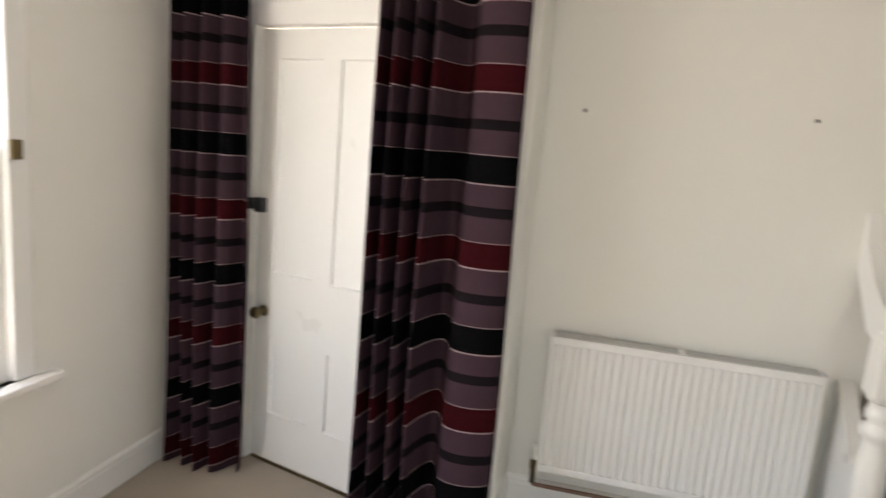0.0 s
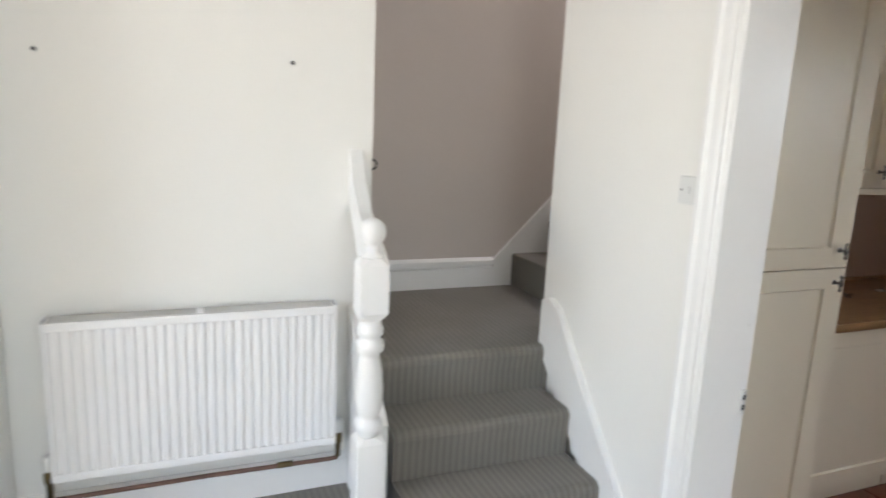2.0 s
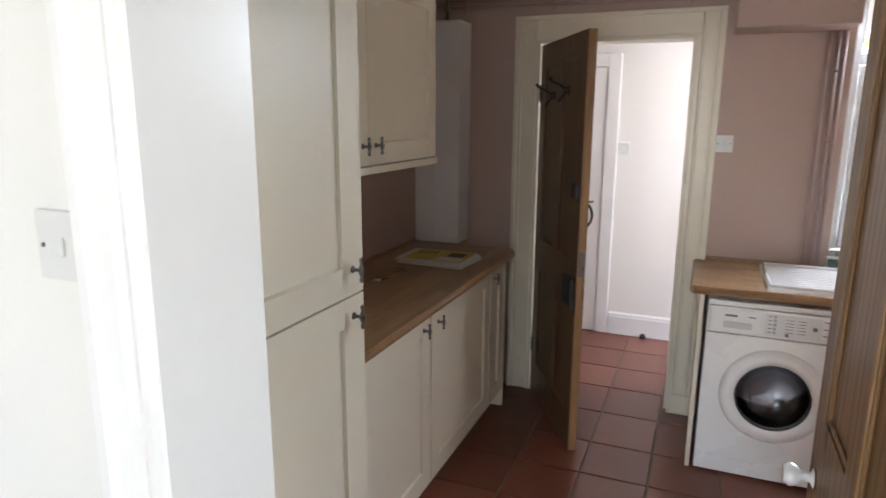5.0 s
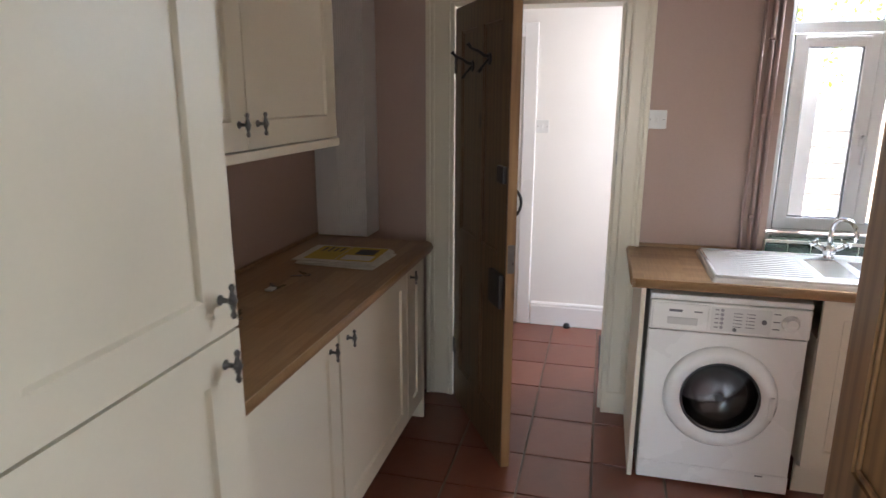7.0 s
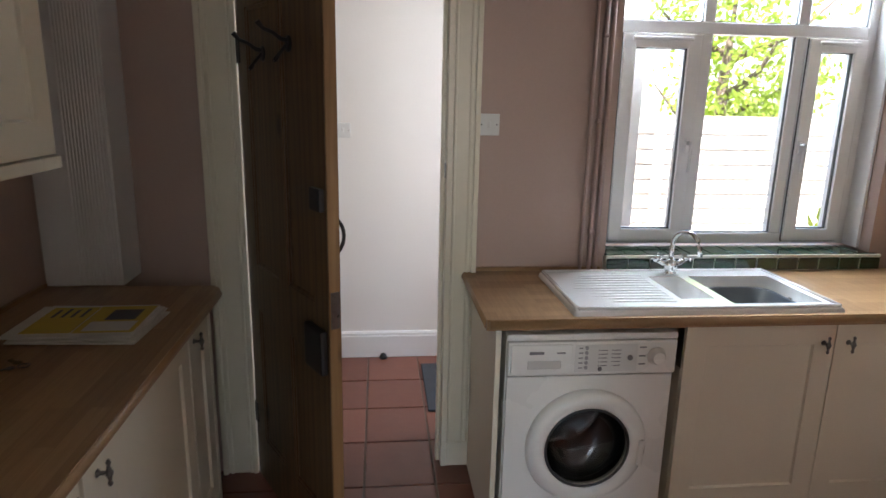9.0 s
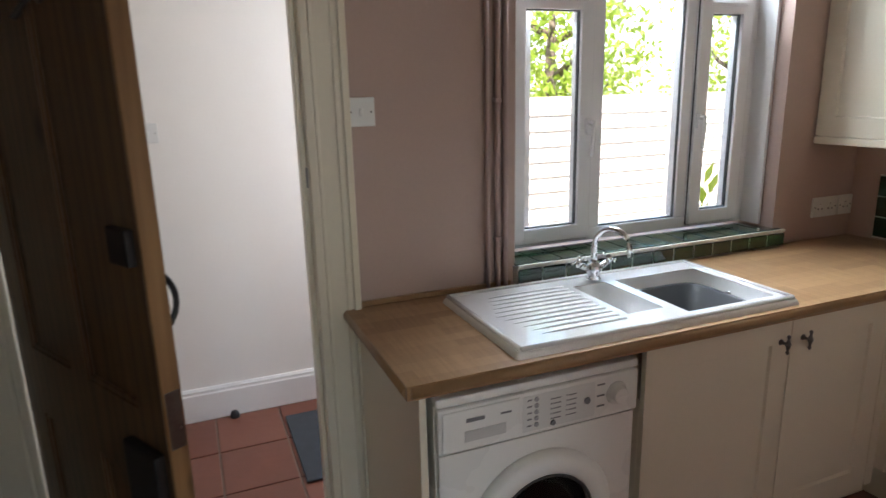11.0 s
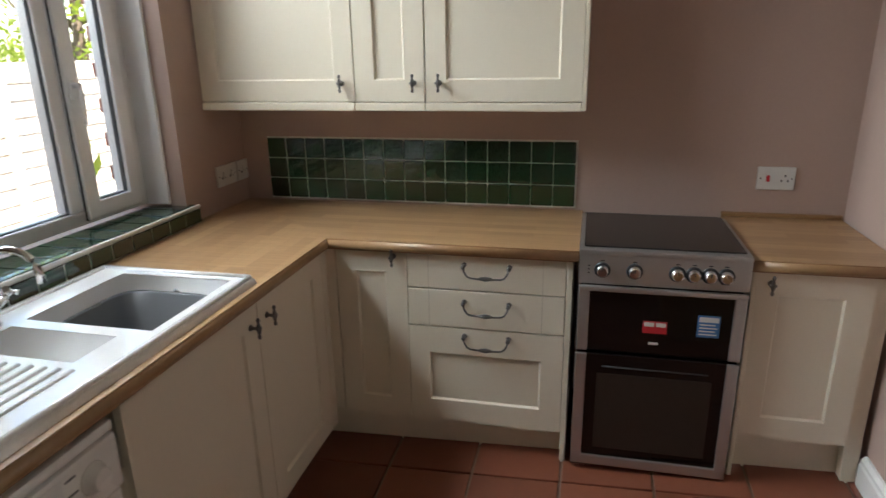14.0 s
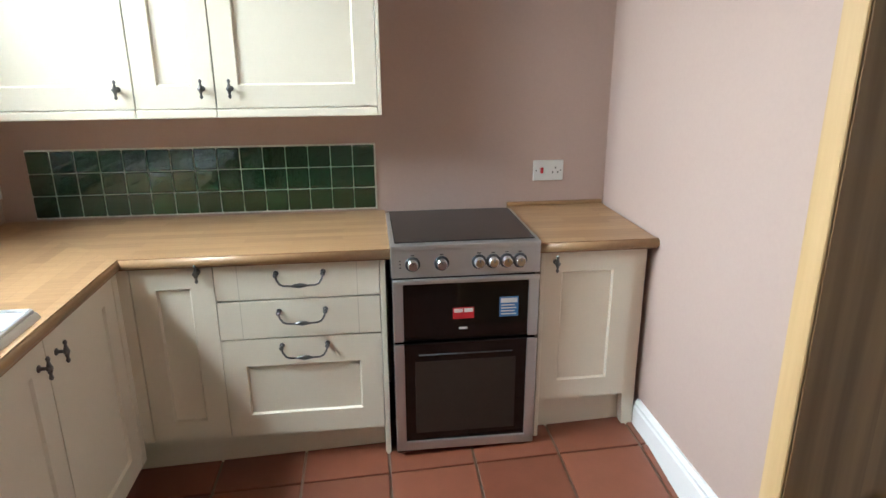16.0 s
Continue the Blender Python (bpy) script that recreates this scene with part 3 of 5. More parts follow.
switch("light_switch", pose(1.135, 2.435, 1.50, 0, 0, -90), "white plastic rocker light switch on the cream wall")
switch("light_switch", pose(4.212, 1.655, 1.517, 0, 0, -90), "white plastic light switch on the pink wall")
switch("light_switch", pose(5.45, 2.30, 1.42, 0, 0, -90), "white plastic light switch on the lobby wall")
switch("wall_socket", pose(4.212, -0.39, 1.045, 0, 0, -90), "white double socket above the worktop", 2, False, 0.146, 2)
switch("wall_socket", pose(4.212, -0.515, 1.045, 0, 0, -90), "white single socket above the worktop", 1, False, 0.086, 1)
switch("cooker_switch", pose(2.032, YS, 1.057, 0, 0, 180), "white cooker switch with red rocker and socket", 1, True, 0.130, 1)

# panelled white door, ajar a little in its frame
def white_door():
    d = thing("door_1", "white painted four panel door with dark knob", "door", DW, "", "structure")
    w, h = 0.83, 2.11
    bm = panel_door(w, h, 0.04, [(0.26, 0.65), (0.98, 1.98)], 0.11, 0.012)
    box(w / 2 - 0.055, w / 2 + 0.055, 0.0002, 0.014, 0.25, 1.99, 0, 1, bm)
    part("leaf", turned(bm, pose(0.41, 0.02, 0.01)), GLOSS, d)
    part("door_knob", lathe([(0.028, 0), (0.028, 0.005), (0.012, 0.012), (0.011, 0.03), (0.026, 0.045), (0.03, 0.06), (0.02, 0.075)], 20, pose(0.475, 0.018, 0.79, 90)), BRASS, d, "tarnished brass knob")
    part("rim_lock", box(0.42, 0.47, -0.02, 0.018, 1.275, 1.345, 0.006, 2), DGREY, d, "dark grey rim lock")
    part("lock_keep", box(0.36, 0.405, -0.028, 0.0, 1.285, 1.34, 0.004, 2), DGREY, d)
    part("bottom_bar", box(0.42, 1.22, 0.012, 0.02, 0.004, 0.018), BRASS, d)
    for n, b in (("frame_side", box(0.29, 0.40, -0.022, 0.0, 0, 2.23, 0.005, 2)), ("frame_side", box(1.25, 1.36, -0.022, 0.0, 0, 2.23, 0.005, 2)), ("frame_head", box(0.40, 1.25, -0.022, 0.0, 2.13, 2.23, 0.005, 2))):
        part(n, b, GLOSS, d)


white_door()


def curtain(name, m, w, h, edges, amp, seed):
    """A hanging cloth. edges: where along its width the pleats turn, 0 to 1."""
    rng = random.Random(seed)
    c = thing(name, "floor-length curtain striped in mauve, black and crimson", "curtain", m, "curtains at the door")
    bm = bmesh.new()
    n, nv, rise = len(edges) - 1, 40, 0.17
    am = [rng.uniform(0.75, 1.2) for _ in range(n)]
    us = [edges[k] + (edges[k + 1] - edges[k]) * i / 10 for k in range(n) for i in range(10)] + [1.0]
    grid = []
    for j in range(nv + 1):
        v = j / nv
        row = []
        for i, u in enumerate(us):
            k = min(i // 10, n - 1)
            s = (u - edges[k]) / (edges[k + 1] - edges[k])
            span = edges[k + 1] - edges[k]
            deep = amp * am[k] * (0.75 + 0.35 * (1 - v)) * (1.0 if k % 2 else -1.0)
            y = deep * math.sin(math.pi * s) ** (0.6 if span > 0.2 else 1.0) * (0.35 if span > 0.25 else 1.0) + 0.01 * math.sin(7 * u + 3 * v)
            x = u * w + 0.012 * math.sin(5 * v + 6 * u) * (1 - v) + 0.03 * (1 - v) * (u - 0.5)
            row.append(bm.verts.new((x, y, rise + v * h + 0.005 * math.sin(11 * u))))
        grid.append(row)
    for j in range(nv):
        for i in range(len(us) - 1):
            f = bm.faces.new((grid[j][i], grid[j][i + 1], grid[j + 1][i + 1], grid[j + 1][i]))
            f.smooth = True
    ob = part("cloth", bm, CURTAIN, c)
    so = ob.modifiers.new("thick", "SOLIDIFY")
    so.thickness = 0.004
    return c


curtain("curtain", pose(-2.57, 3.36, -0.165), 0.37, 2.52, [0, 0.12, 0.22, 0.34, 0.44, 0.58, 0.66, 0.84, 1.0], 0.06, 3)
curtain("curtain", pose(-1.42, 2.955, -0.155), 0.51, 2.54, [0, 0.08, 0.12, 0.21, 0.27, 0.34, 0.38, 0.47, 0.66, 1.0], 0.10, 5)
cp = thing("curtain_pole", "dark curtain pole above the panelled door", "curtain pole", pose(-2.5, 3.40, 2.54, 0, 0, -14))
part("pole", tube([(0, 0, 0), (1.6, 0, 0)], 0.014), BLACK, cp)
for x in (-0.02, 1.62):
    part("finial", lathe([(0.005, -0.03), (0.026, -0.01), (0.03, 0.0), (0.026, 0.012), (0.005, 0.03)], 16, pose(x, 0, 0, 0, 90)), BLACK, cp)
for x in (0.2, 1.4):
    part("bracket", box(x - 0.01, x + 0.01, 0, 0.12, -0.01, 0.01, 0.002), BLACK, cp)


def sash_window(name, m, w, z0, z1, label):
    """A sash window in a wall opening: room side is -y."""
    o = thing(name, label, "window", m, "", "structure")
    part("window_sill", box(-0.08, w + 0.08, -0.06, 0.10, z0 - 0.03, z0, 0.006, 2), GLOSS, o)
    for x0 in (0, w - 0.09):
        part("window_frame", box(x0, x0 + 0.09, 0.0, 0.11, z0, z1, 0.004), GLOSS, o)
    part("window_frame", box(0.09, w - 0.09, 0.0, 0.11, z1 - 0.07, z1, 0.004), GLOSS, o)
    mid = (z0 + z1) / 2
    for a, c, y in ((z0, mid + 0.02, 0.03), (mid - 0.02, z1 - 0.07, 0.065)):
        b = box(0.09, 0.135, y, y + 0.03, a, c)
        box(w - 0.135, w - 0.09, y, y + 0.03, a, c, 0, 1, b)
        box(0.135, w - 0.135, y, y + 0.03, a, a + 0.055, 0, 1, b)
        box(0.135, w - 0.135, y, y + 0.03, c - 0.04, c, 0, 1, b)
        s = part("sash", b, GLOSS, o)
        g = part("pane", box(0.135, w - 0.135, y + 0.013, y + 0.017, a + 0.055, c - 0.04), GLASS, s)
        g.visible_shadow = False
    part("sash_catch", box(w - 0.085, w - 0.04, -0.015, 0.03, mid - 0.02, mid + 0.05, 0.006, 2), BRASS, o, "dull brass catch")
    return o


sash_window("window_1", pose(-2.62, 1.0, 0, 0, 0, 90), 1.66, 0.68, 2.35, "white painted sash window in the pale wall")
sash_window("window_2", pose(0.4, -2.6, 0, 0, 0, 180), 2.0, 0.6, 2.35, "white painted sash window behind the walker")

# doorway between living room and kitchen
casing = thing("door_2", "cream gloss moulded door frame to the kitchen", "door frame", None, "", "structure")
prof = [(0.0, 0.0), (0.0, 0.014), (0.02, 0.024), (0.035, 0.016), (0.05, 0.02), (0.075, 0.02), (0.085, 0.028), (0.10, 0.028), (0.10, 0.0)]
part("frame_side", turned(prism([(p, -q) for p, q in prof], "z", 0, 2.19), pose(1.135, 2.29, 0, 0, 0, 90) @ Matrix.Diagonal((1, -1, 1, 1))), GLOSS, casing)
part("frame_side", turned(prism([(p, -q) for p, q in prof], "z", 0, 2.19), pose(1.135, 1.40, 0, 0, 0, -90)), GLOSS, casing)
part("frame_head", box(1.107, 1.135, 1.40, 2.29, 2.08, 2.19, 0.005, 2), GLOSS, casing)
part("jamb", box(1.10, 1.29, 2.27, 2.29, 0, 2.08, 0.003), GLOSS, casing)
part("jamb", box(1.10, 1.29, 1.40, 1.415, 0, 2.08, 0.003), GLOSS, casing)
part("jamb_head", box(1.10, 1.29, 1.415, 2.27, 2.06, 2.08, 0.003), GLOSS, casing)
keep = part("strike_plate", box(1.262, 1.283, 2.262, 2.27, 0.83, 0.91, 0.002), PLAST, casing, "white painted strike plate")
part("latch_hole", box(1.268, 1.278, 2.2605, 2.2625, 0.845, 0.862), DGREY, keep)
part("latch_hole", box(1.268, 1.278, 2.2605, 2.2625, 0.878, 0.895), DGREY, keep)


def pine_door(name, m, w, h, mat, label, edge_mat):
    """An old ledged four panel pine door. Hinge at x = 0, leaf along +x, y from 0 to 0.04."""
    d = thing(name, label, "door", m, "", "structure")
    bm = bmesh.new()
    st, t, dp = 0.10, 0.042, 0.012
    box(0, w, dp, t - dp, 0.0, h, 0, 1, bm)
    for x0, x1, z0, z1 in ((0, st, 0, h), (w - st, w, 0, h), (st, w - st, 0, 0.20), (st, w - st, 0.78, 0.96), (st, w - st, h - 0.11, h), (w / 2 - 0.045, w / 2 + 0.045, 0.20, 0.78), (w / 2 - 0.045, w / 2 + 0.045, 0.96, h - 0.11)):
        box(x0, x1, 0, dp, z0, z1, 0, 1, bm)
        box(x0, x1, t - dp, t, z0, z1, 0, 1, bm)
    part("leaf", bm, mat, d)
    part("lipping", box(w, w + 0.004, 0.002, t - 0.002, 0.0, h, 0.0015), edge_mat, d, "worn pine edge in a lit tone")
    mo = bmesh.new()
    for x0, x1 in ((st, w / 2 - 0.045), (w / 2 + 0.045, w - st)):
        for z0, z1 in ((0.20, 0.78), (0.96, h - 0.11)):
            for y in (0.004, t - 0.012):
                box(x0, x0 + 0.014, y, y + 0.008, z0, z1, 0.003, 1, mo)
                box(x1 - 0.014, x1, y, y + 0.008, z0, z1, 0.003, 1, mo)
                box(x0, x1, y, y + 0.008, z0, z0 + 0.014, 0.003, 1, mo)
                box(x0, x1, y, y + 0.008, z1 - 0.014, z1, 0.003, 1, mo)
    part("panel_moulding", mo, mat, d)
    for z in (0.25, h - 0.3):
        part("hinge", box(-0.012, 0.03, -0.004, 0.004, z, z + 0.09, 0.002), BLACK, d)
    return d


# Leaf toned down as in shade, edge toned up as window-lit.
d3 = pine_door("door_3", pose(1.53, 1.383, 0.008), 0.76, 2.0, PINEMID, "waxed pine panelled door standing open into the kitchen", PINELIT)
knob = part("door_knob", lathe([(0.026, 0), (0.026, 0.004), (0.012, 0.01), (0.011, 0.028), (0.026, 0.04), (0.029, 0.055), (0.02, 0.068)], 20, pose(0.69, 0.042, 0.80, -90)), CERAM, d3, "white china knob")
part("knob_rose", lathe([(0.028, 0), (0.026, 0.004)], 20, pose(0.69, 0.042, 0.80, -90)), BRASS, knob)
part("door_knob", lathe([(0.026, 0), (0.026, 0.004), (0.012, 0.01), (0.011, 0.028), (0.026, 0.04), (0.029, 0.055), (0.02, 0.068)], 20, pose(0.69, 0.0, 0.80, 90)), CERAM, d3, "white china knob")

# back door to the lobby, half open
ang = math.degrees(math.atan2(2.262 - 2.625, 3.548 - 4.19))
# Leaf colour lowered for the shade it stands in.
d4 = pine_door("door_4", pose(4.185, 2.62, 0.008, 0, 0, ang), 0.745, 2.02, PINESHADE, "waxed pine door half open to the lobby, shade in its tone", PINEMID)
# the kitchen face of the leaf is y = 0 after the turn
def hook_at(x, z):
    """Iron double hook on the kitchen face of the leaf."""
    up = [(x, -0.002, z), (x, -0.025, z + 0.003), (x, -0.05, z + 0.02), (x, -0.08, z + 0.03), (x, -0.098, z + 0.05)]
    hk = part("coat_hook", tube(up, [0.008, 0.007, 0.006, 0.006, 0.009], 10), BLACK, d4, "black iron coat hook")
    part("lower_hook", tube(arc(lambda u: (x, -0.004 - 0.034 * math.sin(math.pi * u * 0.9) - 0.02 * u, z - 0.01 - 0.055 * math.sin(math.pi * u * 0.75)), 9), 0.0055, 10), BLACK, hk)
    part("hook_plate", lathe([(0.026, 0), (0.025, 0.004), (0.015, 0.006)], 18, pose(x, 0.0, z - 0.01, 90)), BLACK, hk)


hook_at(0.27, 1.755)
hook_at(0.50, 1.775)
part("rim_lock", box(0.60, 0.735, -0.024, 0.0, 0.74, 0.89, 0.008, 2), BLACK, d4, "black iron rim lock")
part("bolt", box(0.66, 0.735, -0.018, 0.0, 1.27, 1.34, 0.004, 2), BLACK, d4, "black iron bolt")
part("pull_handle", tube(arc(lambda u: (0.715, 0.040 + 0.032 * math.sin(math.pi * u) ** 0.6, 1.13 + 0.115 * u), 12), 0.006), BLACK, d4, "black iron bow handle")
part("edge_strip", box(0.7492, 0.7515, 0.006, 0.036, 0.9, 1.02), PEWTER, d4)
fr = thing("door_frame", "cream gloss door frame round the lobby doorway", "door frame", None, "", "structure")
part("frame_side", box(XE - 0.022, XE, 2.645, 2.77, 0, 2.19, 0.007, 2), CREAMGLOSS, fr)
part("frame_side", box(XE - 0.022, XE, 1.695, 1.80, 0, 2.19, 0.007, 2), CREAMGLOSS, fr)
part("frame_head", box(XE - 0.022, XE, 1.80, 2.645, 2.06, 2.19, 0.007, 2), CREAMGLOSS, fr)
for y0, y1, out in ((2.750, 2.772, 0.036), (2.728, 2.742, 0.029), (2.648, 2.660, 0.027), (1.693, 1.715, 0.036), (1.723, 1.737, 0.029), (1.786, 1.798, 0.027)):
    part("frame_bead", box(XE - out, XE - 0.018, y0, y1, 0.12 if y0 < 2 else 0, 2.188, 0.005, 3), CREAMGLOSS, fr)
part("frame_bead", box(XE - 0.036, XE - 0.018, 1.716, 2.749, 2.166, 2.188, 0.005, 3), CREAMGLOSS, fr)
part("jamb", box(XE - 0.03, XE + 0.14, 2.625, 2.645, 0, 2.06, 0.003), CREAMGLOSS, fr)
part("jamb", box(XE - 0.03, XE + 0.14, 1.80, 1.825, 0, 2.06, 0.003), CREAMGLOSS, fr)
part("door_stop", box(XE + 0.02, XE + 0.06, 1.825, 1.842, 0, 2.04, 0.003), CREAMGLOSS, fr)
part("jamb_head", box(XE - 0.03, XE + 0.14, 1.825, 2.625, 2.04, 2.06, 0.003), CREAMGLOSS, fr)
part("plinth_block", box(XE - 0.03, XE - 0.001, 1.69, 1.805, 0, 0.12, 0.006), CREAMGLOSS, fr)
part("strike_plate", box(XE + 0.0, XE + 0.03, 1.825, 1.828, 1.30, 1.36), PEWTER, fr)

# lobby door, mat and stop
ld = thing("door_5", "white panelled lobby door in a white frame", "door", None, "", "structure")
part("leaf", turned(panel_door(0.76, 1.98, 0.04, [(0.2, 0.8), (0.95, 1.88)], 0.10, 0.01), pose(5.435, 3.20, 0.01, 0, 0, -90)), GLOSS, ld)
for y0, y1 in ((2.345, 2.435), (3.205, 3.295)):
    part("frame_side", box(5.425, 5.45, y0, y1, 0, 2.09, 0.006, 2), GLOSS, ld)
part("frame_head", box(5.425, 5.45, 2.435, 3.205, 2.0, 2.09, 0.006, 2), GLOSS, ld)
part("door_handle", tube([(5.43, 2.50, 1.02), (5.39, 2.50, 1.02), (5.385, 2.60, 1.02)], 0.008), BRASS, ld)
mt = thing("door_mat", "small dark grey mat on the lobby tiles", "mat", pose(4.99, 1.56, 0.0))
part("mat", box(-0.30, 0.30, -0.30, 0.28, 0, 0.012, 0.004), MATGREY, mt)
ds = thing("door_stopper", "small black rubber door stop by the skirting", "door stop", pose(5.41, 2.07, 0.0))
part("rubber_stop", lathe([(0.024, 0), (0.024, 0.012), (0.016, 0.03), (0.008, 0.034)], 16), BLACK, ds)

# ---- kitchen units ----
def knob_handle(x, y, z, parent, m=None):
    """Pewter T knob with a twisted bar, standing off towards -y."""
    b = lathe([(0.010, 0), (0.010, 0.002), (0.005, 0.005), (0.0045, 0.018), (0.008, 0.024)], 12, pose(x, y, z, 90))
    lathe([(0.003, -0.032), (0.006, -0.026), (0.0035, -0.018), (0.007, -0.006), (0.009, 0.0), (0.007, 0.006), (0.0035, 0.018), (0.006, 0.026), (0.003, 0.032)], 12, pose(x, y - 0.026, z), b)
    lathe([(0.002, -0.011), (0.006, -0.007), (0.004, 0.0), (0.006, 0.007), (0.002, 0.011)], 10, pose(x, y - 0.026, z, 0, 90), b)
    return part("handle", b, PEWTER, parent, "pewter T-shaped handle")


def bow_handle(x, y, z, parent):
    """Pewter drop bow with ball ends and a knot in the middle."""
    half = [(-0.078, -0.004, 0.020), (-0.078, -0.024, 0.019), (-0.074, -0.028, 0.004), (-0.064, -0.030, -0.011), (-0.052, -0.031, -0.016), (-0.026, -0.032, -0.017), (-0.016, -0.032, -0.016)]
    pts = half + [(0.0, -0.033, -0.016)] + [(-px, py, pz) for px, py, pz in half[::-1]]
    rad = [0.0045, 0.004, 0.0034, 0.0034, 0.0034, 0.0032, 0.0060]
    b = tube([(x + px, y + py, z + pz) for px, py, pz in pts], rad + [0.0088] + rad[::-1], 10)
    for s in (-1, 1):
        lathe([(0.009, 0), (0.009, 0.002), (0.006, 0.006)], 12, pose(x + s * 0.078, y, z + 0.020, 90), b)
        lathe([(0.002, -0.008), (0.0065, -0.005), (0.008, 0.0), (0.0065, 0.005), (0.002, 0.008)], 12, pose(x + s * 0.078, y - 0.026, z + 0.020, 90), b)
    return part("handle", b, PEWTER, parent, "pewter bow handle")


def unit_door(parent, x, z, w, h, handle=None, stile=0.075, name="door", drawer=False):
    d = part(name, turned(panel_door(w, h, 0.020, [(0.075, h - 0.075)] if not drawer else [(0.09, h - 0.055)] if drawer == 2 else [], stile, 0.0085), pose(x, -0.020, z)), UNIT, parent)
    if handle:
        knob_handle(x + handle[0], -0.020, z + handle[1], d)
    return d


def base_unit(name, m, w, depth, label, doors, z0=0.15, z1=0.865, group="base units", side=None, top=0.868, low=0.0, kick=(0.001, -0.001)):
    """Carcass from x = 0 to w, front at y = 0, body behind it; doors: (x, width, handle offset)."""
    u = thing(name, label, "cabinet", m, group)
    part("body", box(0.001, w - 0.001, 0.0, depth, z0 - 0.01, top), UNIT, u)
    part("plinth", box(kick[0], w + kick[1], 0.045, 0.060, 0.0, z0 - 0.011), UNIT, u)
    if side:
        part("side_panel", box(side[0], side[1], -0.022, depth, low, 0.868, 0.002), UNIT, u)
    for x, dw, h in doors:
        unit_door(u, x + 0.002, z0, dw - 0.004, z1 - z0, h)
    return u


# north run: tall unit, base units, wall unit
tall = thing("tall_cabinet", "tall cream shaker cabinet with two doors", "cabinet", pose(1.46, 2.56, 0))
part("body", box(0, 0.575, 0.0, 0.76, 0.10, 2.30), UNIT, tall)
unit_door(tall, 0.01, 0.115, 0.557, 1.083, (0.505, 1.03), 0.10)
unit_door(tall, 0.01, 1.204, 0.557, 1.08, (0.505, 0.065), 0.10)
part("plinth", box(0, 0.575, 0.03, 0.045, 0, 0.10), UNIT, tall)
base_unit("base_cabinet", pose(2.04, 2.735, 0), 0.84, 0.58, "cream shaker base cabinet with one door under the oak top", [(0.0, 0.83, (0.765, 0.70))], 0.11)
base_unit("base_cabinet", pose(2.885, 2.735, 0), 0.765, 0.58, "cream shaker base cabinet with one door under the oak top", [(0.0, 0.76, (0.065, 0.695))], 0.11)
base_unit("base_cabinet", pose(3.655, 2.735, 0), 0.24, 0.58, "narrow cream shaker base cabinet at the end of the run", [(0.0, 0.235, (0.05, 0.70))], 0.11, 0.865, "base units", (0.242, 0.264))

wt = thing("worktop", "brown oak block worktop with rounded front edge", "worktop", pose(0, 0, 0.87))
part("top", prism([(2.04, 2.69), (3.99, 2.69), (4.03, 2.72), (4.03, 3.045), (4.03, 3.325), (2.04, 3.325)], "z", 0.0, 0.038), TOPX, wt)
part("front_edge", tube([(2.045, 2.700, 0.019), (3.985, 2.700, 0.019), (4.02, 2.725, 0.019)], 0.0188, 12), OAK, wt)
part("upstand", box(2.04, 4.02, 3.312, 3.328, 0.0385, 0.055, 0.002), OAK, wt)
wc = thing("wall_cabinet", "cream shaker wall cabinet with two doors and cornice", "wall cabinet", pose(2.04, 2.85, 1.475), "wall cabinets")
part("body", box(0.0, 1.15, 0.0, 0.475, 0.0, 0.68), UNIT, wc)
unit_door(wc, 0.004, 0.004, 0.545, 0.672, (0.505, 0.068))
unit_door(wc, 0.553, 0.004, 0.594, 0.672, (0.05, 0.068))
part("light_pelmet", box(0.0, 1.15, -0.03, 0.0, -0.028, 0.0, 0.004, 2), UNIT, wc)
part("cornice", box(-0.0, 1.165, -0.035, 0.475, 0.682, 0.71, 0.008, 2), UNIT, wc)
# ribbed white cover in the corner
cv = thing("boiler_flue_cover", "tall white ribbed metal cover standing on the worktop", "duct cover", pose(4.03, 3.046, 0.912))
prof = [(0.0, 0.0)]
for i in range(13):
    y = 0.006 + i * 0.0115
    prof += [(0.0, y), (0.004, y + 0.003), (0.004, y + 0.006), (0.0, y + 0.009)]
prof += [(0.0, 0.275), (0.18, 0.275), (0.18, 0.0)]
part("cover", prism(prof, "z", 0, 1.24), RADW, cv)
part("top_cap", box(-0.006, 0.18, -0.006, 0.275, 1.24, 1.255, 0.003), RADW, cv)
pp = thing("corner_pipes", "brass and copper pipes above the white cover", "pipes", pose(4.10, 3.15, 2.17))
part("pipe", tube([(0, 0, 0), (0, 0, 0.12), (0.0, 0.08, 0.16), (0.0, 0.17, 0.16)], 0.011), BRASS, pp)
part("pipe", tube([(0, 0.08, 0), (0, 0.08, 0.10), (-0.09, 0.09, 0.14), (-0.3, 0.10, 0.14)], 0.009), BRASS, pp)
part("fitting", lathe([(0.016, 0.05), (0.018, 0.055), (0.018, 0.085), (0.016, 0.09)], 12), PEWTER, pp)
# dark pipes along the top of the east wall
pr = thing("surface_pipes", "pair of brown painted pipes above the doorway", "pipes", pose(XE, 1.66, 2.23))
for dz in (0.0, 0.032):
    part("pipe", tube([(-0.018, 0, dz), (-0.018, 1.60, dz + 0.03)], 0.010), PIPEPINK, pr)
for y in (0.2, 0.9, 1.4):
    part("clip", box(-0.03, 0.0, y, y + 0.012, -0.015, 0.06, 0.003), PIPEPINK, pr)
